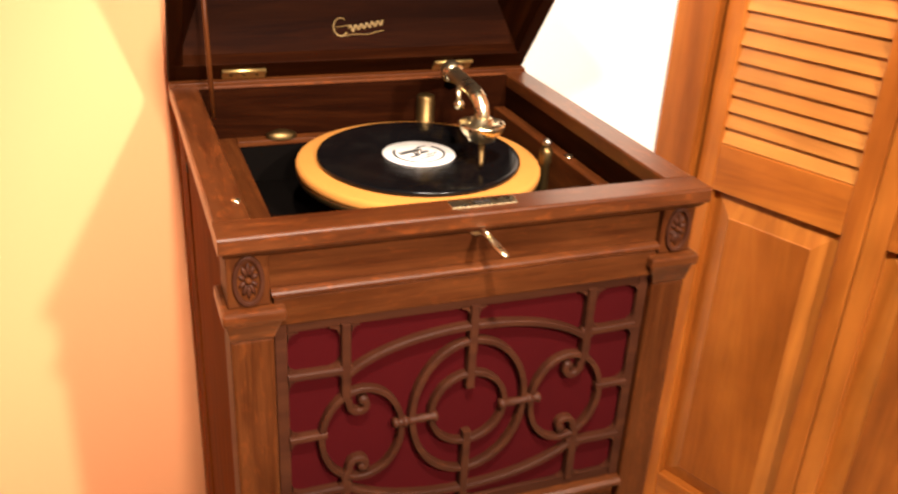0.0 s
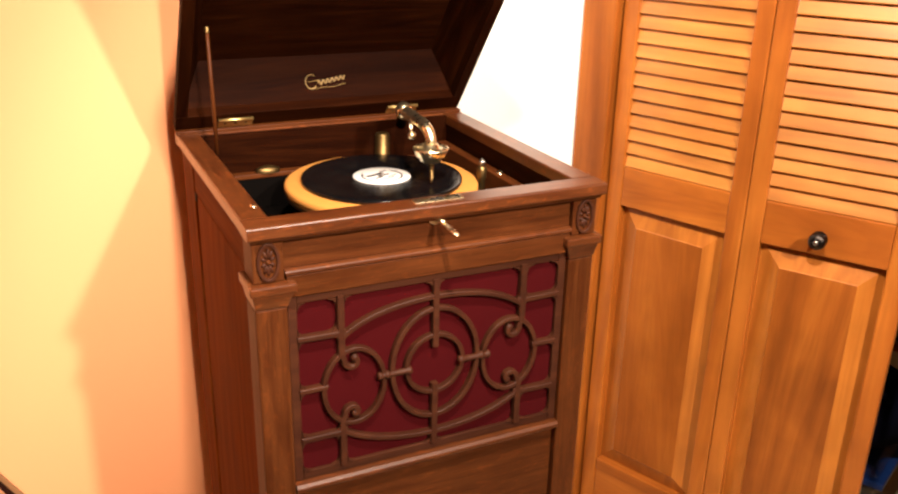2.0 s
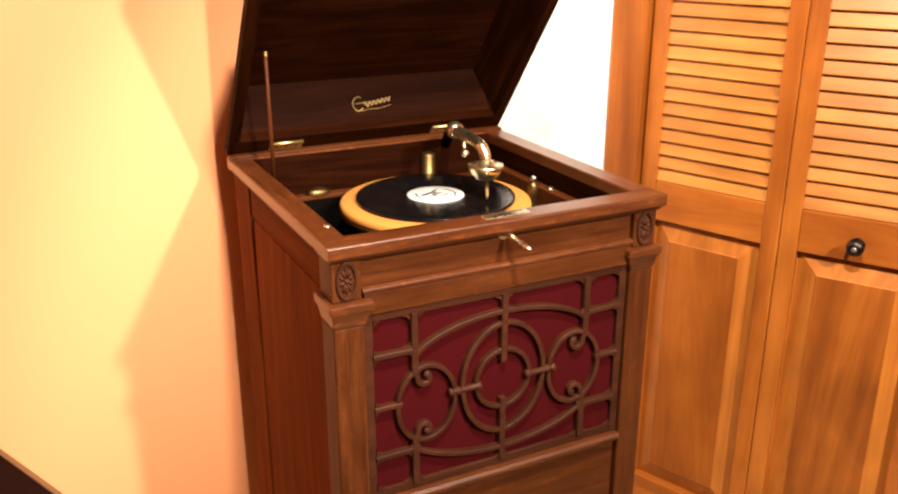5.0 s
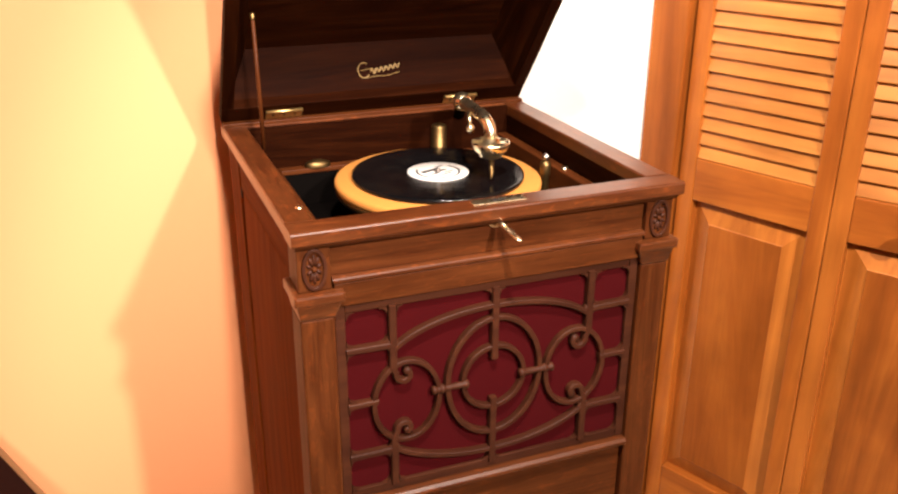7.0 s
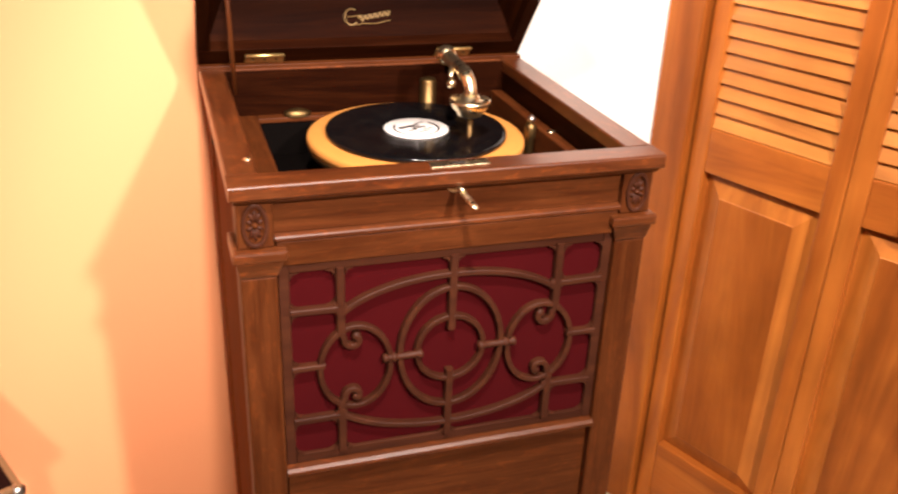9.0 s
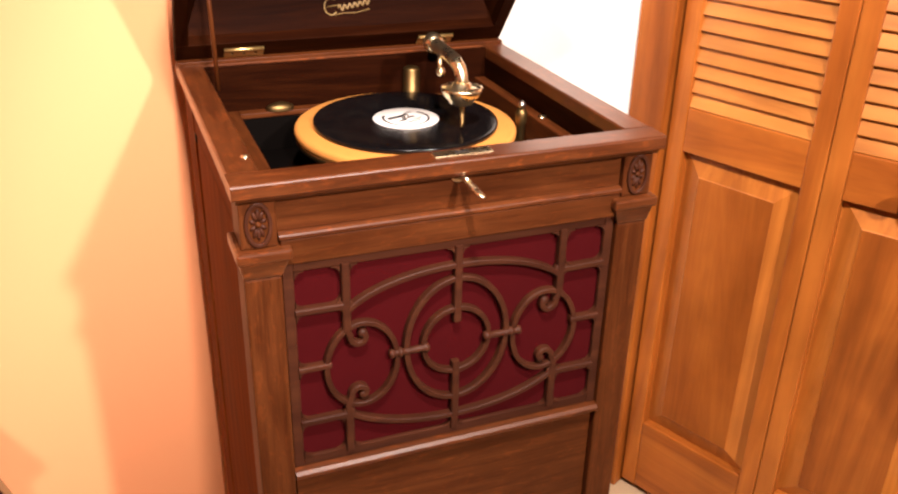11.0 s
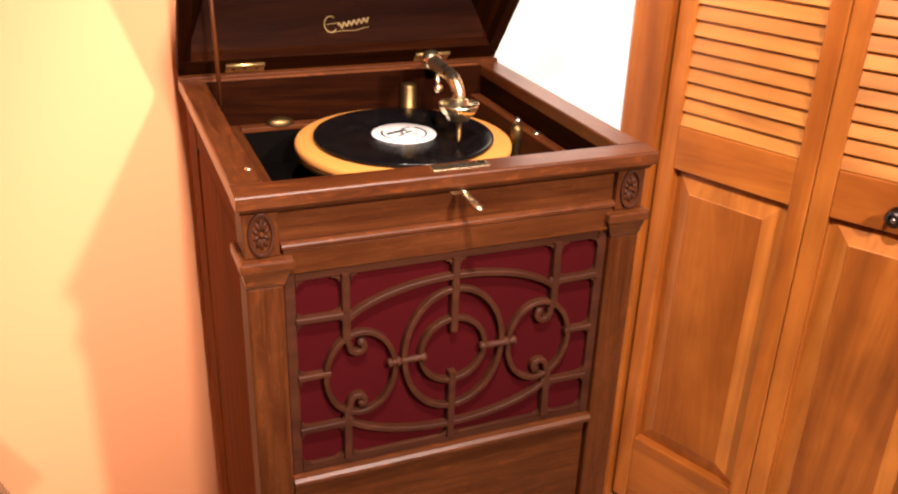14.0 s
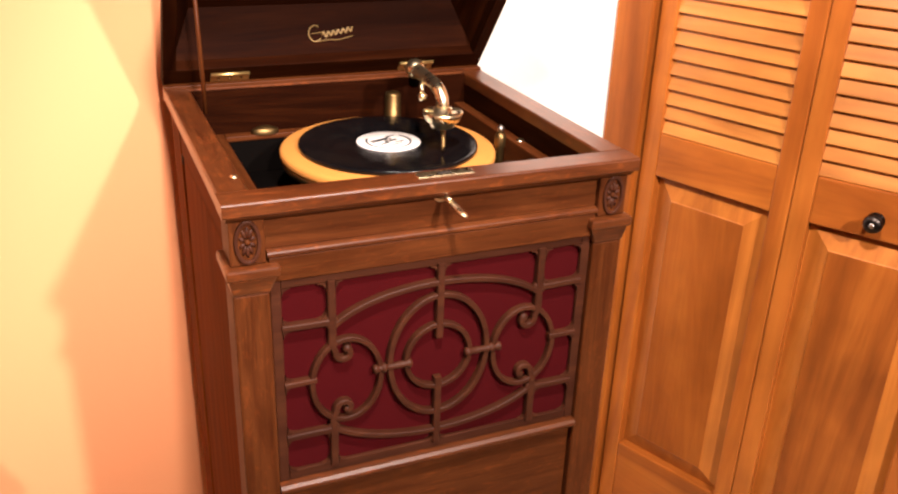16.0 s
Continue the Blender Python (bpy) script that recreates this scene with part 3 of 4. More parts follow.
part("frieze_panel", box(-0.208, 0.208, -0.2275, -0.1885, 1.0545, 1.0965, 0.001), OAK["x"], phono)
part("frieze_moulding", extrude_profile([(-0.19, 1.0465), (-0.2345, 1.0465), (-0.2370, 1.0480), (-0.2370, 1.0512), (-0.2356, 1.0529), (-0.2310, 1.0545), (-0.19, 1.0545)], -0.2075, 0.2075), VARNISHED["x"], phono)
part("upper_rail", box(-0.2060, 0.2060, -0.2355, -0.19, 1.0165, 1.0463, 0.0015), OAK["x"], phono)
part("bed_moulding", extrude_profile([(-0.18, 1.0935), (-0.2365, 1.0935), (-0.2385, 1.0955), (-0.2420, 1.0985), (-0.2420, 1.1005), (-0.18, 1.1005)], -0.250, 0.250), OAK["x"], phono)
for s in (-1, 1):
    prof = [(s * 0.22, 1.0935), (s * 0.2485, 1.0935), (s * 0.2500, 1.0955), (s * 0.2515, 1.0985), (s * 0.2515, 1.1005), (s * 0.22, 1.1005)]
    part("bed_moulding", extrude_profile(prof, -0.179, 0.236, "y"), OAK["y"], phono)

# top rim
IN = 0.2185


def rim_profile(inner, outer):
    """Rounded rail: inner and outer edge on one axis."""
    s = 1 if outer > inner else -1
    return [(inner, 1.101), (outer - s * 0.002, 1.101), (outer, 1.1030), (outer, 1.1155), (outer - s * 0.0007, 1.1172), (outer - s * 0.0025, RIM), (inner + s * 0.002, RIM), (inner, RIM - 0.002)]


part("rim_rail", extrude_profile(rim_profile(-0.2085, -0.2465), -0.2545, 0.2545), VARNISHED["x"], phono)
part("rim_rail", extrude_profile(rim_profile(0.2215, 0.2415), -0.2545, 0.2545), VARNISHED["x"], phono)
for s in (-1, 1):
    part("rim_rail", extrude_profile(rim_profile(s * IN, s * 0.2545), -0.2084, 0.2214, "y"), VARNISHED["y"], phono)
lockp = part("lock_plate", box(*[v - OX for v in (0.293, 0.362)], -0.232, -0.216, RIM - 0.001, RIM + 0.0012, 0.0005), BRASS, phono, "brass lock strike plate")
part("keyhole_slot", box(-0.006, 0.010, -0.227, -0.221, RIM + 0.0008, RIM + 0.0015, 0), DARK_GAP, lockp)

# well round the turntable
# right and back linings carry their shade in a darker oak colour
part("well_lining", box(IN, IN + 0.006, -0.2075, 0.2145, 0.975, 1.1005, 0), SHADED_OAK["y"], phono)
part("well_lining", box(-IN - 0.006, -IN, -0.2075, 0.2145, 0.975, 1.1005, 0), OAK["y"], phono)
part("well_lining", box(-IN, IN, 0.209, 0.2145, 0.975, 1.1165, 0.0005), SHADED_OAK["x"], phono)
part("well_lining", box(-IN, IN, -0.2075, -0.2035, 0.975, 1.1005, 0), OAK["x"], phono)
part("motor_board", box(-IN, IN, -0.203, 0.2085, 0.975, 0.990, 0), BLACK, phono, "black motor board")
part("well_ledge", box(-IN + 0.0005, -0.1760, -0.203, 0.2085, 1.042, 1.050, 0.0015), OAK["y"], phono)
part("well_ledge", box(-0.1755, 0.186, 0.190, 0.2085, 1.042, 1.050, 0.0015), OAK["x"], phono)
part("well_ledge", box(0.200, IN - 0.0005, -0.203, 0.2085, 1.000, 1.071, 0.0015), OAK["y"], phono)

part("pit_wall", box(-IN + 0.0005, -0.1775, -0.203, 0.2085, 0.9905, 1.0415, 0), BLACK, phono)
part("pit_wall", box(-0.1770, 0.186, 0.1915, 0.2085, 0.9905, 1.0415, 0), BLACK, phono)

# turntable with felt
TX, TY = 0.352 - OX, 1.004 - OY
tt = part("turntable", lathe([(0, 1.040), (0.135, 1.040), (0.1500, 1.043), (0.1520, 1.048), (0.1515, 1.052), (0, 1.052)], 96, (TX, TY, 0)), OLD_BRASS, phono)
part("felt", lathe([(0.10, 1.0525), (0.1515, 1.0525), (0.1530, 1.056), (0.1530, 1.061), (0.1515, 1.0640), (0.148, 1.0655), (0, 1.0655)], 96, (TX, TY, 0)), FELT, tt, "ochre felt covering")
part("spindle_hub", lathe([(0.012, 0.99), (0.012, 1.039), (0, 1.039)], 24, (TX, TY, 0)), STEEL, tt)

# tone arm
arm = part("tone_arm", tube([P(*p) for p in bezier((0.405, 1.040, 1.1645), (0.406, 1.012, 1.162), (0.407, 0.990, 1.162), (0.408, 0.966, 1.158), 8)] + [P(*p) for p in bezier((0.406, 0.961, 1.158), (0.408, 0.951, 1.154), (0.409, 0.945, 1.147), (0.409, 0.944, 1.132), 8)], [0.0102, 0.0098, 0.0095, 0.0093, 0.0091, 0.0090, 0.0089, 0.0089, 0.0088] + [0.0087] * 9, 20), BRASS, phono, "polished brass tone arm")
part("rear_tube", tube([P(*p) for p in bezier((0.407, 1.047, 1.161), (0.418, 1.08, 1.156), (0.440, 1.13, 1.140), (0.455, 1.173, 1.110), 10)], [0.0090] * 11, 18), BLACK, arm, "dark tube to the horn")
bm = bmesh.new()
bmesh.ops.create_uvsphere(bm, u_segments=24, v_segments=16, radius=0.0142, matrix=Matrix.Translation(P(0.405, 1.042, 1.1645)))
for f in bm.faces:
    f.smooth = True
part("ball_joint", bm, BRASS, arm)
rep = part("reproducer", lathe([(0, 0.004), (0.012, 0.004), (0.016, 0.006), (0.018, 0.012), (0.022, 0.014), (0.024, 0.017), (0.0275, 0.0245), (0.0275, 0.0272), (0.025, 0.0280), (0.014, 0.0270), (0.012, 0.033), (0, 0.034)], 48, P(0.409, 0.944, 1.101)), BRASS, arm, "round brass reproducer")
part("stylus_bar", tube([P(0.410, 0.944, 1.106), P(0.408, 0.936, 1.083), P(0.404, 0.930, 1.0775)], [0.004, 0.003, 0.0015], 10), OLD_BRASS, rep)
part("lift_lever", tube([P(0.399, 1.000, 1.160), P(0.396, 0.992, 1.150), P(0.396, 0.988, 1.140)], [0.003, 0.003, 0.003], 10), BRASS, arm)
bm = bmesh.new()
bmesh.ops.create_uvsphere(bm, u_segments=16, v_segments=10, radius=0.0065, matrix=Matrix.Translation(P(0.396, 0.988, 1.138)))
for f in bm.faces:
    f.smooth = True
part("lever_knob", bm, BRASS, arm)
part("guide_post", lathe([(0.016, 1.050), (0.016, 1.053), (0.0130, 1.055), (0.0130, 1.094), (0.0115, 1.097), (0.004, 1.099), (0, 1.101)], 28, P(0.416, 1.166, 0)), OLD_BRASS, phono, "dull brass guide post")

# small fittings in the well
speed = part("speed_dial", lathe([(0.021, 1.050), (0.021, 1.0540), (0.019, 1.0570), (0.014, 1.0590), (0.008, 1.0610), (0, 1.0618)], 32, P(0.209, 1.162, 0), None, 0.52), OLD_BRASS, phono, "brass speed dial")
part("stud", lathe([(0.005, 1.050), (0.005, 1.053), (0.003, 1.055), (0, 1.056)], 16, P(0.224, 1.161, 0)), OLD_BRASS, phono)
brake = part("brake_lever", lathe([(0.006, 0.99), (0.006, 1.060), (0.008, 1.064), (0.0085, 1.078), (0.006, 1.084), (0, 1.085)], 20, P(0.508, 0.962, 0)), OLD_BRASS, phono, "dull brass brake lever")
part("brake_tip", lathe([(0, 1.084), (0.005, 1.087), (0.0055, 1.092), (0, 1.096)], 16, P(0.508, 0.962, 0)), STEEL, brake)
part("screw", lathe([(0.006, 1.0705), (0.0055, 1.0728), (0, 1.0735)], 16, P(0.537, 0.955, 0)), BRASS, phono)
part("screw", lathe([(0.0045, RIM - 0.0005), (0.004, RIM + 0.0012), (0, RIM + 0.0018)], 14, P(0.099, 0.80, 0)), BRASS, phono)

# grille: frame, fret bars and cloth
GB = -0.2240
gz0, gz1 = 0.7385, 1.0160
bm = bmesh.new()
box(-0.2055, -0.1935, -0.2300, GB, gz0, gz1, 0.0015, bm)
box(0.1935, 0.2055, -0.2300, GB, gz0, gz1, 0.0015, bm)
box(-0.1933, 0.1933, -0.2295, GB, gz1 - 0.0120, gz1, 0.0015, bm)
box(-0.1933, 0.1933, -0.2295, GB, gz0, gz0 + 0.0130, 0.0015, bm)
grille = part("grille", bm, GRILLE, phono, "carved wooden fretwork grille")
part("cloth", box(-0.205, 0.205, GB + 0.0005, GB + 0.004, gz0, gz1, 0), MAROON, grille, "maroon speaker cloth")
CZ = 0.8770


def ellipse(cx, cz, rx, rz, a0=0, a1=360, n=48):
    return [(cx + rx * math.cos(radians(a0 + (a1 - a0) * i / n)), cz + rz * math.sin(radians(a0 + (a1 - a0) * i / n))) for i in range(n + 1)]


part("oval_ring", strip(ellipse(0.001, CZ + 0.0030, 0.0650, 0.0835)[:-1], 0.0075, 0.0092, GB, True), GRILLE, grille)
part("inner_ring", strip(ellipse(0.000, CZ + 0.0020, 0.0425, 0.0440)[:-1], 0.0070, 0.0090, GB, True), GRILLE, grille)


def flat_bezier(a, b, c, d, n=18):
    return [(p.x, p.z) for p in bezier((a[0], 0, a[1]), (b[0], 0, b[1]), (c[0], 0, c[1]), (d[0], 0, d[1]), n)]


part("upper_arc", strip(flat_bezier((-0.134, 0.9460), (-0.080, 0.9935), (0.080, 0.9935), (0.134, 0.9460), 26), 0.0075, 0.0095, GB), GRILLE, grille)
part("lower_arc", strip(flat_bezier((-0.136, 0.8040), (-0.075, 0.7570), (0.075, 0.7570), (0.136, 0.8040), 26), 0.0075, 0.0095, GB), GRILLE, grille)
for s in (-1, 1):
    ring = [(s * x, z) for x, z in ellipse(0.1185, 0.8695, 0.0430, 0.0560)[:-1]]
    part("scroll_ring", strip(ring, 0.0070, 0.0091, GB, True), GRILLE, grille)
    for top in (1, -1):
        zc = 0.8690
        # curl that turns in from the bar
        pts = [(s * 0.1375, zc + top * 0.0560), (s * 0.1360, zc + top * 0.0500)]
        cx, cz = s * 0.1210, zc + top * 0.0395
        for i in range(15):
            a = radians(165 + 17 * i) if top == 1 else radians(195 - 17 * i)
            r = 0.0120 - 0.0005 * i
            pts.append((cx - s * r * math.cos(a), cz + r * math.sin(a)))
        curl = part("curl", strip(pts, 0.0078, 0.0096, GB), GRILLE, grille)
        part("curl_eye", lathe([(0, 0.0), (0.0058, 0.0), (0.0058, 0.006), (0.0046, 0.0086), (0, 0.0096)], 18), GRILLE, curl, "", pose(pts[-1][0], GB, pts[-1][1], 90, 0, 0))
        nz = 0.9520 if top == 1 else 0.8025
        part("node", lathe([(0, 0.0), (0.0088, 0.0), (0.0088, 0.0078), (0.0074, 0.0090), (0, 0.0093)], 22), GRILLE, grille, "", pose(s * 0.1362, GB, nz, 90, 0, 0))
        z0, z1 = (0.9200, gz1 - 0.009) if top == 1 else (gz0 + 0.011, 0.8130)
        part("bar", strip([(s * 0.136, z0), (s * 0.136, z1)], 0.0100, 0.0099, GB), GRILLE, grille)
        part("bar", strip([(s * 0.1945, 0.9535 if top == 1 else 0.8020), (s * 0.133, 0.9525 if top == 1 else 0.8025)], 0.0085, 0.0098, GB), GRILLE, grille)
    part("bar", strip([(s * 0.1945, 0.8770), (s * 0.156, 0.8770)], 0.0075, 0.0098, GB), GRILLE, grille)
    # turned link between ring and oval
    bm = bmesh.new()
    prof = [(0.035, 0.0015), (0.037, 0.0046), (0.041, 0.0046), (0.044, 0.0032), (0.052, 0.0036), (0.060, 0.0030), (0.065, 0.0036), (0.069, 0.0030), (0.0705, 0.0048), (0.0735, 0.0048), (0.075, 0.0032), (0.080, 0.0034), (0.082, 0.0046), (0.085, 0.0042), (0.0865, 0.0012)]
    tube([(s * x, GB - 0.0075, CZ) for x, r in prof], [1.35 * r for x, r in prof], 10, bm)
    part("link", bm, GRILLE, grille)
part("bar", strip([(0, 0.9060), (0, gz1 - 0.009)], 0.0095, 0.0100, GB), GRILLE, grille)
part("bar", strip([(0, gz0 + 0.011), (0, 0.8480)], 0.0095, 0.0100, GB), GRILLE, grille)



def fillet(x, z, dx, dz, r):
    """A hollow corner piece where two bars meet; the open side points to dx, dz."""
    bm = bmesh.new()
    pts = [(x, z)] + [(x + dx * r * (1 - math.sin(radians(a))), z + dz * r * (1 - math.cos(radians(a)))) for a in range(0, 91, 15)]
    lo = [bm.verts.new((a, GB, b)) for a, b in pts]
    hi = [bm.verts.new((a, GB - 0.0072, b)) for a, b in pts]
    bm.faces.new(lo)
    bm.faces.new(hi)
    for i in range(len(pts)):
        j = (i + 1) % len(pts)
        bm.faces.new([lo[i], lo[j], hi[j], hi[i]])
    part("corner_fillet", bm, GRILLE, grille)


for s in (-1, 1):
    for z0, z1 in ((0.9575, gz1 - 0.0125), (gz0 + 0.0135, 0.7980), (0.8810, 0.9485), (0.8070, 0.8730)):
        corner = abs(z0 - 0.8810) > 0.001 and abs(z0 - 0.8070) > 0.001
        for z, dz in ((z0, 1), (z1, -1)):
            fillet(s * 0.1932, z, -s, dz, 0.010)
            if corner:
                fillet(s * 0.1422, z, s, dz, 0.010)
    for z, dz in ((gz1 - 0.0125, -1), (gz0 + 0.0135, 1)):
        fillet(s * 0.1298, z, -s, dz, 0.008)
        fillet(s * 0.0056, z, s, dz, 0.008)

# below the grille
part("sill_moulding", extrude_profile([(-0.19, 0.7195), (-0.2305, 0.7195), (-0.2325, 0.7235), (-0.2385, 0.7265), (-0.2410, 0.7295), (-0.2410, 0.7335), (-0.2375, 0.7370), (-0.2270, 0.7380), (-0.19, 0.7380)], -0.2062, 0.2062), VARNISHED["x"], phono)
part("lower_panel", box(-0.2045, 0.2045, -0.2280, -0.2080, 0.085, 0.7185, 0.0015), OAK["x"], phono)
# carved oval boss on the lower panel
bm = bmesh.new()
bmesh.ops.create_uvsphere(bm, u_segments=24, v_segments=14, radius=1.0)
for v in bm.verts:
    v.co = Vector((-0.003 + 0.015 * v.co.x, -0.2280 + 0.007 * v.co.y, 0.556 + 0.027 * v.co.z))
for f in bm.faces:
    f.smooth = True
part("carved_boss", bm, GRILLE, phono, "small carved oval boss")
part("plinth", box(-0.2005, 0.2005, -0.2320, -0.19, 0.0, 0.0845, 0.003), OAK["x"], phono)

# key and escutcheon
esc = part("escutcheon", lathe([(0, 0.0), (0.0105, 0.0), (0.0105, 0.0012), (0.007, 0.0024), (0, 0.0026)], 28), BRASS, phono, "brass keyhole escutcheon", pose(-0.0025, -0.2280, 1.0955, 90, 0, 0))
kb = bmesh.new()
tube([(-0.0025, -0.2275, 1.0950), (-0.000, -0.252, 1.0940)], 0.0032, 12, kb)
tube([(-0.000, -0.251, 1.0940), (0.0005, -0.262, 1.0925), (0.0025, -0.279, 1.0900), (0.0033, -0.287, 1.0888)], [0.0028, 0.0044, 0.0046, 0.0020], 12, kb, 0.45)
part("key", kb, BRASS, phono, "small brass key in the lock")

# lid, propped open
HINGE = Vector(P(0.325, 1.2035, 1.1220))
part("hinge_strip", box(-0.2535, 0.2535, 0.2230, 0.2400, RIM - 0.0005, RIM + 0.0050, 0.001), OAK["x"], phono)
TILT_L = 52.0
lid_pose = Matrix.Translation(HINGE) @ Matrix.Rotation(radians(-TILT_L), 4, "X")
# in the lid's frame: x along the hinge, y from 0 (hinge) to -LD (front), z outward
LD = 0.486
# inside of the lid is darkened by colour to stand in for shade
lid = part("lid", box(-0.2545, 0.2545, -0.032, 0.0, 0.0, 0.018, 0.0015), SHADED_OAK["x"], phono, "hipped oak lid propped open on a rod", lid_pose)
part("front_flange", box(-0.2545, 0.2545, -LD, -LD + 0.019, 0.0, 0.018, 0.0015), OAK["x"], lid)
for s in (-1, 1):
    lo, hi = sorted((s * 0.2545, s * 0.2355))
    part("side_flange", box(lo, hi, -LD + 0.0195, -0.0325, 0.0, 0.018, 0.0015), SHADED_OAK["y"], lid)
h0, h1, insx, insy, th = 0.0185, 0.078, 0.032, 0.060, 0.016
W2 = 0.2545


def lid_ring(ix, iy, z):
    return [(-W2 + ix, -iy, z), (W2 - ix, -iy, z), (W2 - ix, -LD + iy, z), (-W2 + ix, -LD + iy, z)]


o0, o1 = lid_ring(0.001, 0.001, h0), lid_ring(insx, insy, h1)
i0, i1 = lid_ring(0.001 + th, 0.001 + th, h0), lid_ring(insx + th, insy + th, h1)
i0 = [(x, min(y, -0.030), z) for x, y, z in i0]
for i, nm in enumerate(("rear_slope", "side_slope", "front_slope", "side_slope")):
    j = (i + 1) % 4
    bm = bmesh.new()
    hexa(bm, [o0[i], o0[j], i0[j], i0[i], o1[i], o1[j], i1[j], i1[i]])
    part(nm, bm, SHADED_OAK["x" if i % 2 == 0 else "y"], lid)
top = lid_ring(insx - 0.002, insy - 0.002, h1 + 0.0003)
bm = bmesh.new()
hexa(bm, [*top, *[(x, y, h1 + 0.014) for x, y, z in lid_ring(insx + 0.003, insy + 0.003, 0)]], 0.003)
part("top_panel", bm, SHADED_OAK["x"], lid)
# gold script-like emblem, plain shapes
a, b = Vector(i0[0]), Vector(i1[0])
up = Vector((0, b.y - a.y, b.z - a.z)).normalized()
mid_y, mid_z = (a.y + b.y) / 2, (a.z + b.z) / 2
out = Vector((0, -up.z, up.y)) * 0.0006
if out.y > 0:
    out = -out


def on_slope(x, k):
    return Vector((x, mid_y, mid_z)) + up * (k * 0.92 - 0.008) + out


bm = bmesh.new()
EX = 0.008
tube([on_slope(EX - 0.030 + 0.010 * math.cos(radians(a_)), 0.001 + 0.013 * math.sin(radians(a_))) for a_ in range(55, 330, 14)], 0.0013, 8, bm, 0.5)
tube([on_slope(EX - 0.036 + 0.009 * k, 0.001 + 0.001 * k) for k in range(3)], 0.0010, 8, bm, 0.5)
wave = [on_slope(EX - 0.019 + 0.0012 * k, -0.002 + 0.0002 * k + (0.0052 if k < 8 else 0.0038) * math.sin(0.95 * k)) for k in range(42)]
tube(wave, 0.0014, 8, bm, 0.5)
tube([on_slope(EX - 0.024 + 0.006 * k, -0.0125 + 0.0006 * k + 0.0012 * math.sin(0.9 * k)) for k in range(10)], 0.0009, 8, bm, 0.5)
part("gold_emblem", bm, GOLD_LEAF, lid, "gold transfer emblem")
# hinges
for x0, x1 in ((0.139, 0.196), (0.436, 0.493)):
    leaf = part("hinge", box(x0 - OX, x1 - OX, -0.0185, -0.0030, -0.0018, 0.0004, 0.0003), HINGE_BRASS, lid, "brass butt hinge")
    part("barrel", tube([(x0 - OX, -0.0195, -0.0022), (x1 - OX, -0.0195, -0.0022)], 0.0030, 12), HINGE_BRASS, leaf)
    for k in (0.2, 0.5, 0.8):
        part("screw", lathe([(0.0022, -0.0026), (0.0022, -0.0018), (0, -0.0018)], 10, (x0 + (x1 - x0) * k - OX, -0.011, 0)), OLD_BRASS, leaf)
# lid rod
rod = part("lid_rod", tube([P(0.113, 1.083, 1.110), P(0.108, 1.068, 1.297)], [0.0032, 0.0026], 12), OAK["z"], phono, "thin wooden lid prop rod")
part("rod_tip", lathe([(0.0035, 0.0), (0.0035, 0.008), (0, 0.009)], 12, P(0.108, 1.068, 1.296)), OLD_BRASS, rod)

# ---- record on the turntable ----
disc = thing("record", pose(0.352, 1.004, 1.0658), "black shellac record with a white paper label on the turntable", "record")
part("disc", lathe([(0, 0.0), (0.1262, 0.0), (0.1272, 0.0015), (0.1272, 0.0050), (0.1262, 0.0064), (0.122, 0.0066), (0.048, 0.0064), (0.047, 0.0060), (0, 0.0060)], 128), RECORD, disc)
lab = part("paper_label", lathe([(0, 0.00615), (0.0455, 0.00615), (0.0457, 0.0064), (0.0455, 0.00665), (0, 0.0067)], 64), PAPER, disc, "white paper label with dark marks")


def flat_bar(cx, cy, w, h, turn, bm):
    m = Matrix.Translation((cx, cy, 0.0069)) @ Matrix.Rotation(radians(turn), 4, "Z")
    c = [m @ Vector((sx * w / 2, sy * h / 2, z)) for z in (0.0, 0.0002) for sx, sy in ((-1, -1), (1, -1), (1, 1), (-1, 1))]
    hexa(bm, c)


bm = bmesh.new()
for i in range(34):
    a = radians(150 + 7.5 * i)
    flat_bar(0.0315 * math.cos(a), 0.0315 * math.sin(a), 0.0045, 0.0032, 150 + 7.5 * i + 90, bm)
part("ring_mark", bm, INK, lab)
for cx, cy, w, h in ((-0.006, 0.010, 0.034, 0.008), (0.004, 0.000, 0.022, 0.006), (-0.010, -0.006, 0.016, 0.004), (0.012, -0.010, 0.018, 0.003), (0.0, -0.017, 0.024, 0.003), (0.016, 0.017, 0.014, 0.003)):
    bm = bmesh.new()
    flat_bar(cx * math.cos(0.35) - cy * math.sin(0.35), cx * math.sin(0.35) + cy * math.cos(0.35), w, h, 20, bm)
    part("text_bar", bm, INK, lab)
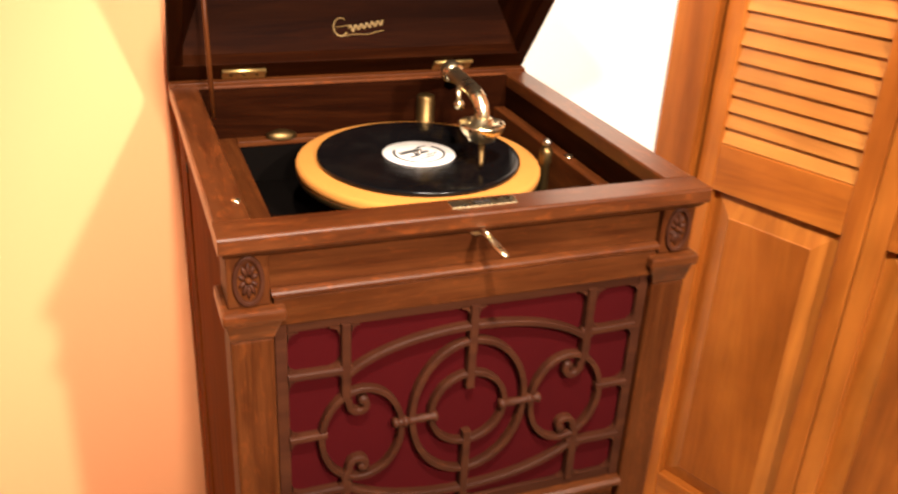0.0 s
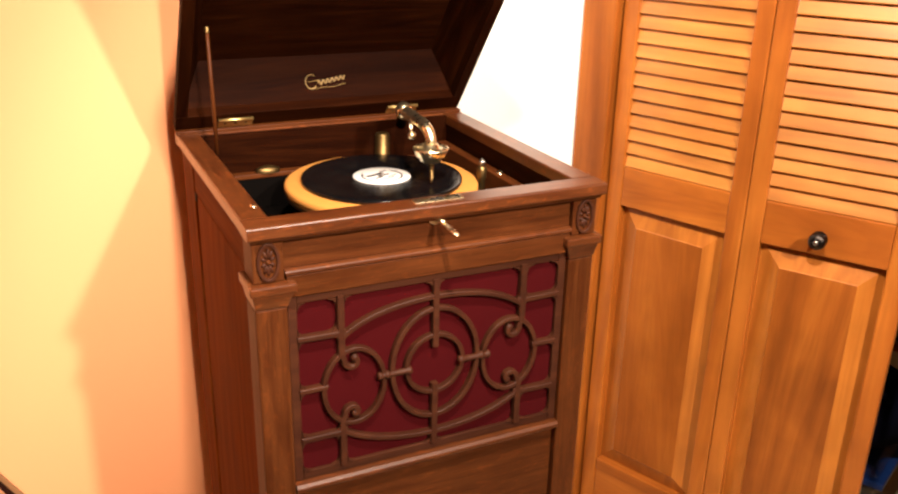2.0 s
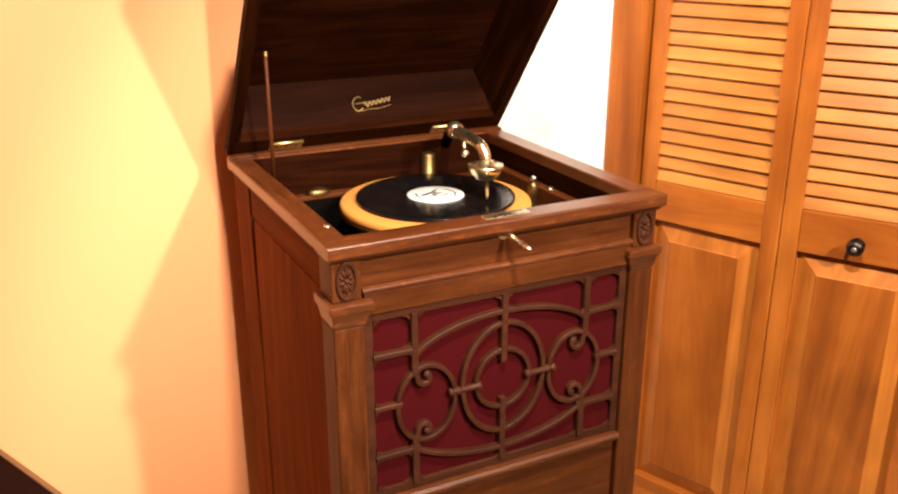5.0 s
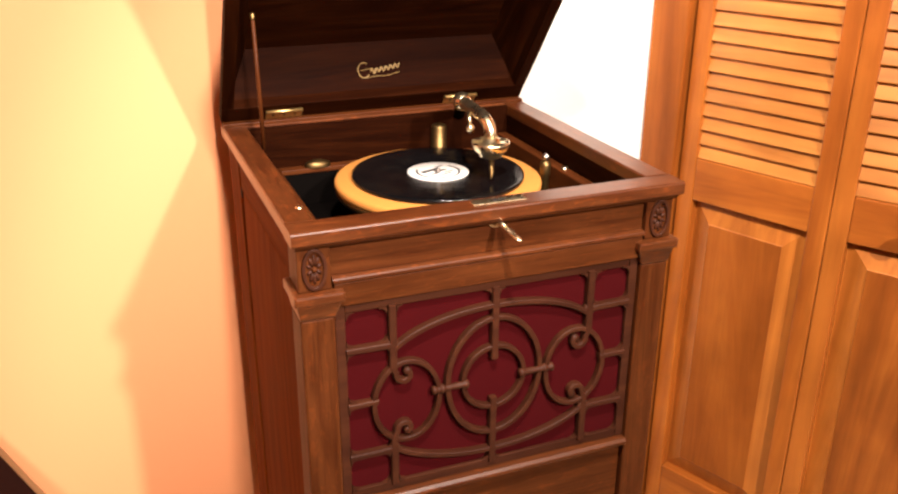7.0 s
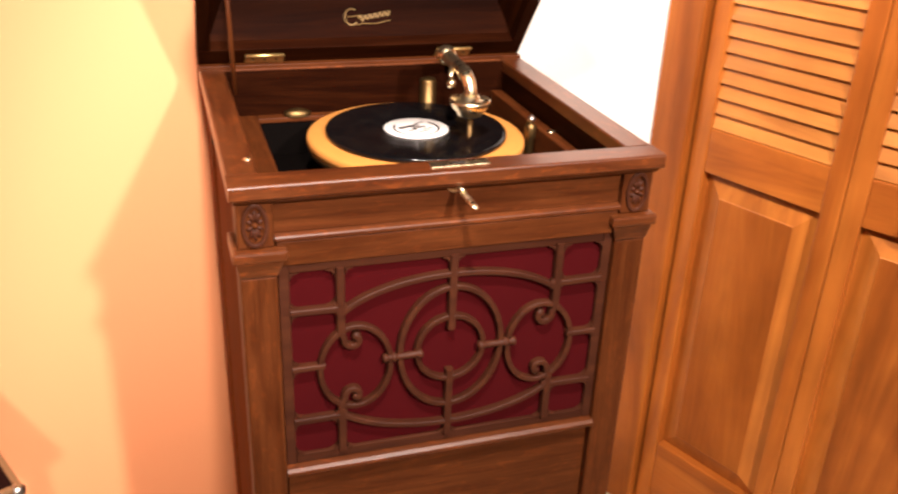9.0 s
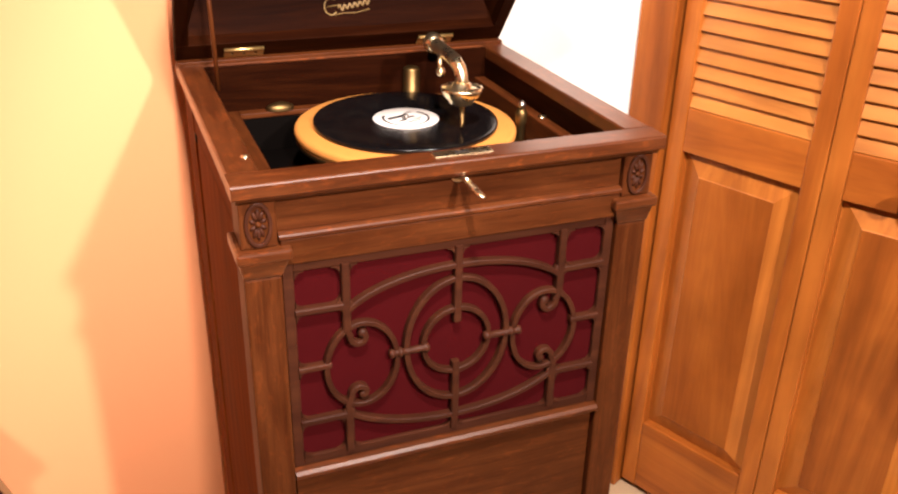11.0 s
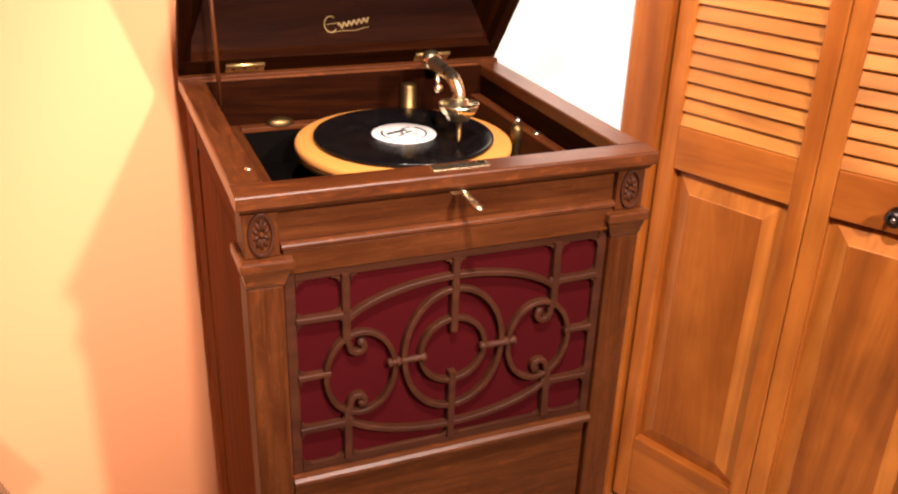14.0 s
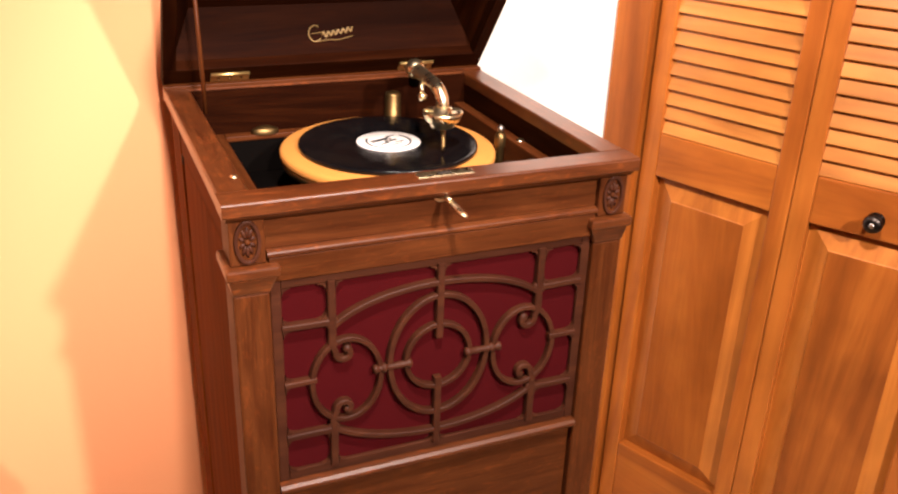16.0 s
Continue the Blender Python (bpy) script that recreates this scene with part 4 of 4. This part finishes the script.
part("spindle", lathe([(0.0032, 0.0068), (0.0032, 0.0095), (0.002, 0.0112), (0, 0.0116)], 16), STEEL, tt, "", pose(TX, TY, 1.0658))
# dark folded cloth added on the upper shelf where there is only shade
pile = thing("shade_pile", closet_pose(0.60, 0.66, 0.957), "dark folded cloth pile added on the closet shelf in place of shade", "cloth")
for i in range(3):
    bm = box(-0.17 + 0.004 * i, 0.165 - 0.006 * i, -0.14, 0.14, 0.052 * i, 0.052 * i + 0.050, 0.016)
    for v in bm.verts:
        v.co.z += 0.004 * noise.noise(v.co * 14)
        v.co.x += 0.006 * noise.noise(v.co * 9)
    part("fold", bm, NAVY, pile)
# dark garment shape added above the shelf to darken the upper closet
coat = thing("shade_coat", closet_pose(0.72, 0.64, 1.20), "dark brown-black coat shape added to darken the closet above the shelf", "coat")
bm = bmesh.new()
loops = []
for k in range(9):
    z = 0.092 * k
    w = 0.50 if k < 7 else 0.50 - 0.16 * (k - 6)
    loop = []
    for i in range(72):
        a = 2 * math.pi * i / 72
        r = 1 + 0.07 * math.sin(9 * a + 0.5 * k) * (1 - k / 10) + 0.03 * noise.noise(Vector((3 * math.cos(a), 3 * math.sin(a), 0.4 * k)))
        loop.append(bm.verts.new((w * r * math.cos(a), 0.11 * r * math.sin(a), z)))
    loops.append(loop)
for a, b in zip(loops, loops[1:]):
    for i in range(72):
        f = bm.faces.new([a[i], a[(i + 1) % 72], b[(i + 1) % 72], b[i]])
        f.smooth = True
bm.faces.new(loops[0])
bm.faces.new(loops[-1])
part("cloth_body", bm, NAVY, coat)
part("collar", tube([(0.09 * math.cos(a), 0.05 * math.sin(a), 0.745) for a in (2 * math.pi * i / 24 for i in range(25))], 0.012, 8), NAVY, coat)
part("hook", tube([(0, 0, 0.735), (0, 0, 0.80), (0.004, 0.0, 0.825), (0.02, 0, 0.835), (0.034, 0, 0.822)], 0.002, 8), STEEL, coat)
# unseen rod added to carry the dark garment shape
rod = thing("added_rod", closet_pose(0, 0.64, 2.013), "added round wooden closet rod, out of view, holding the dark coat shape", "rod")
part("pole", tube([(-0.015, 0, 0), (1.79, 0, 0)], 0.016, 16), PINE["x"], rod)
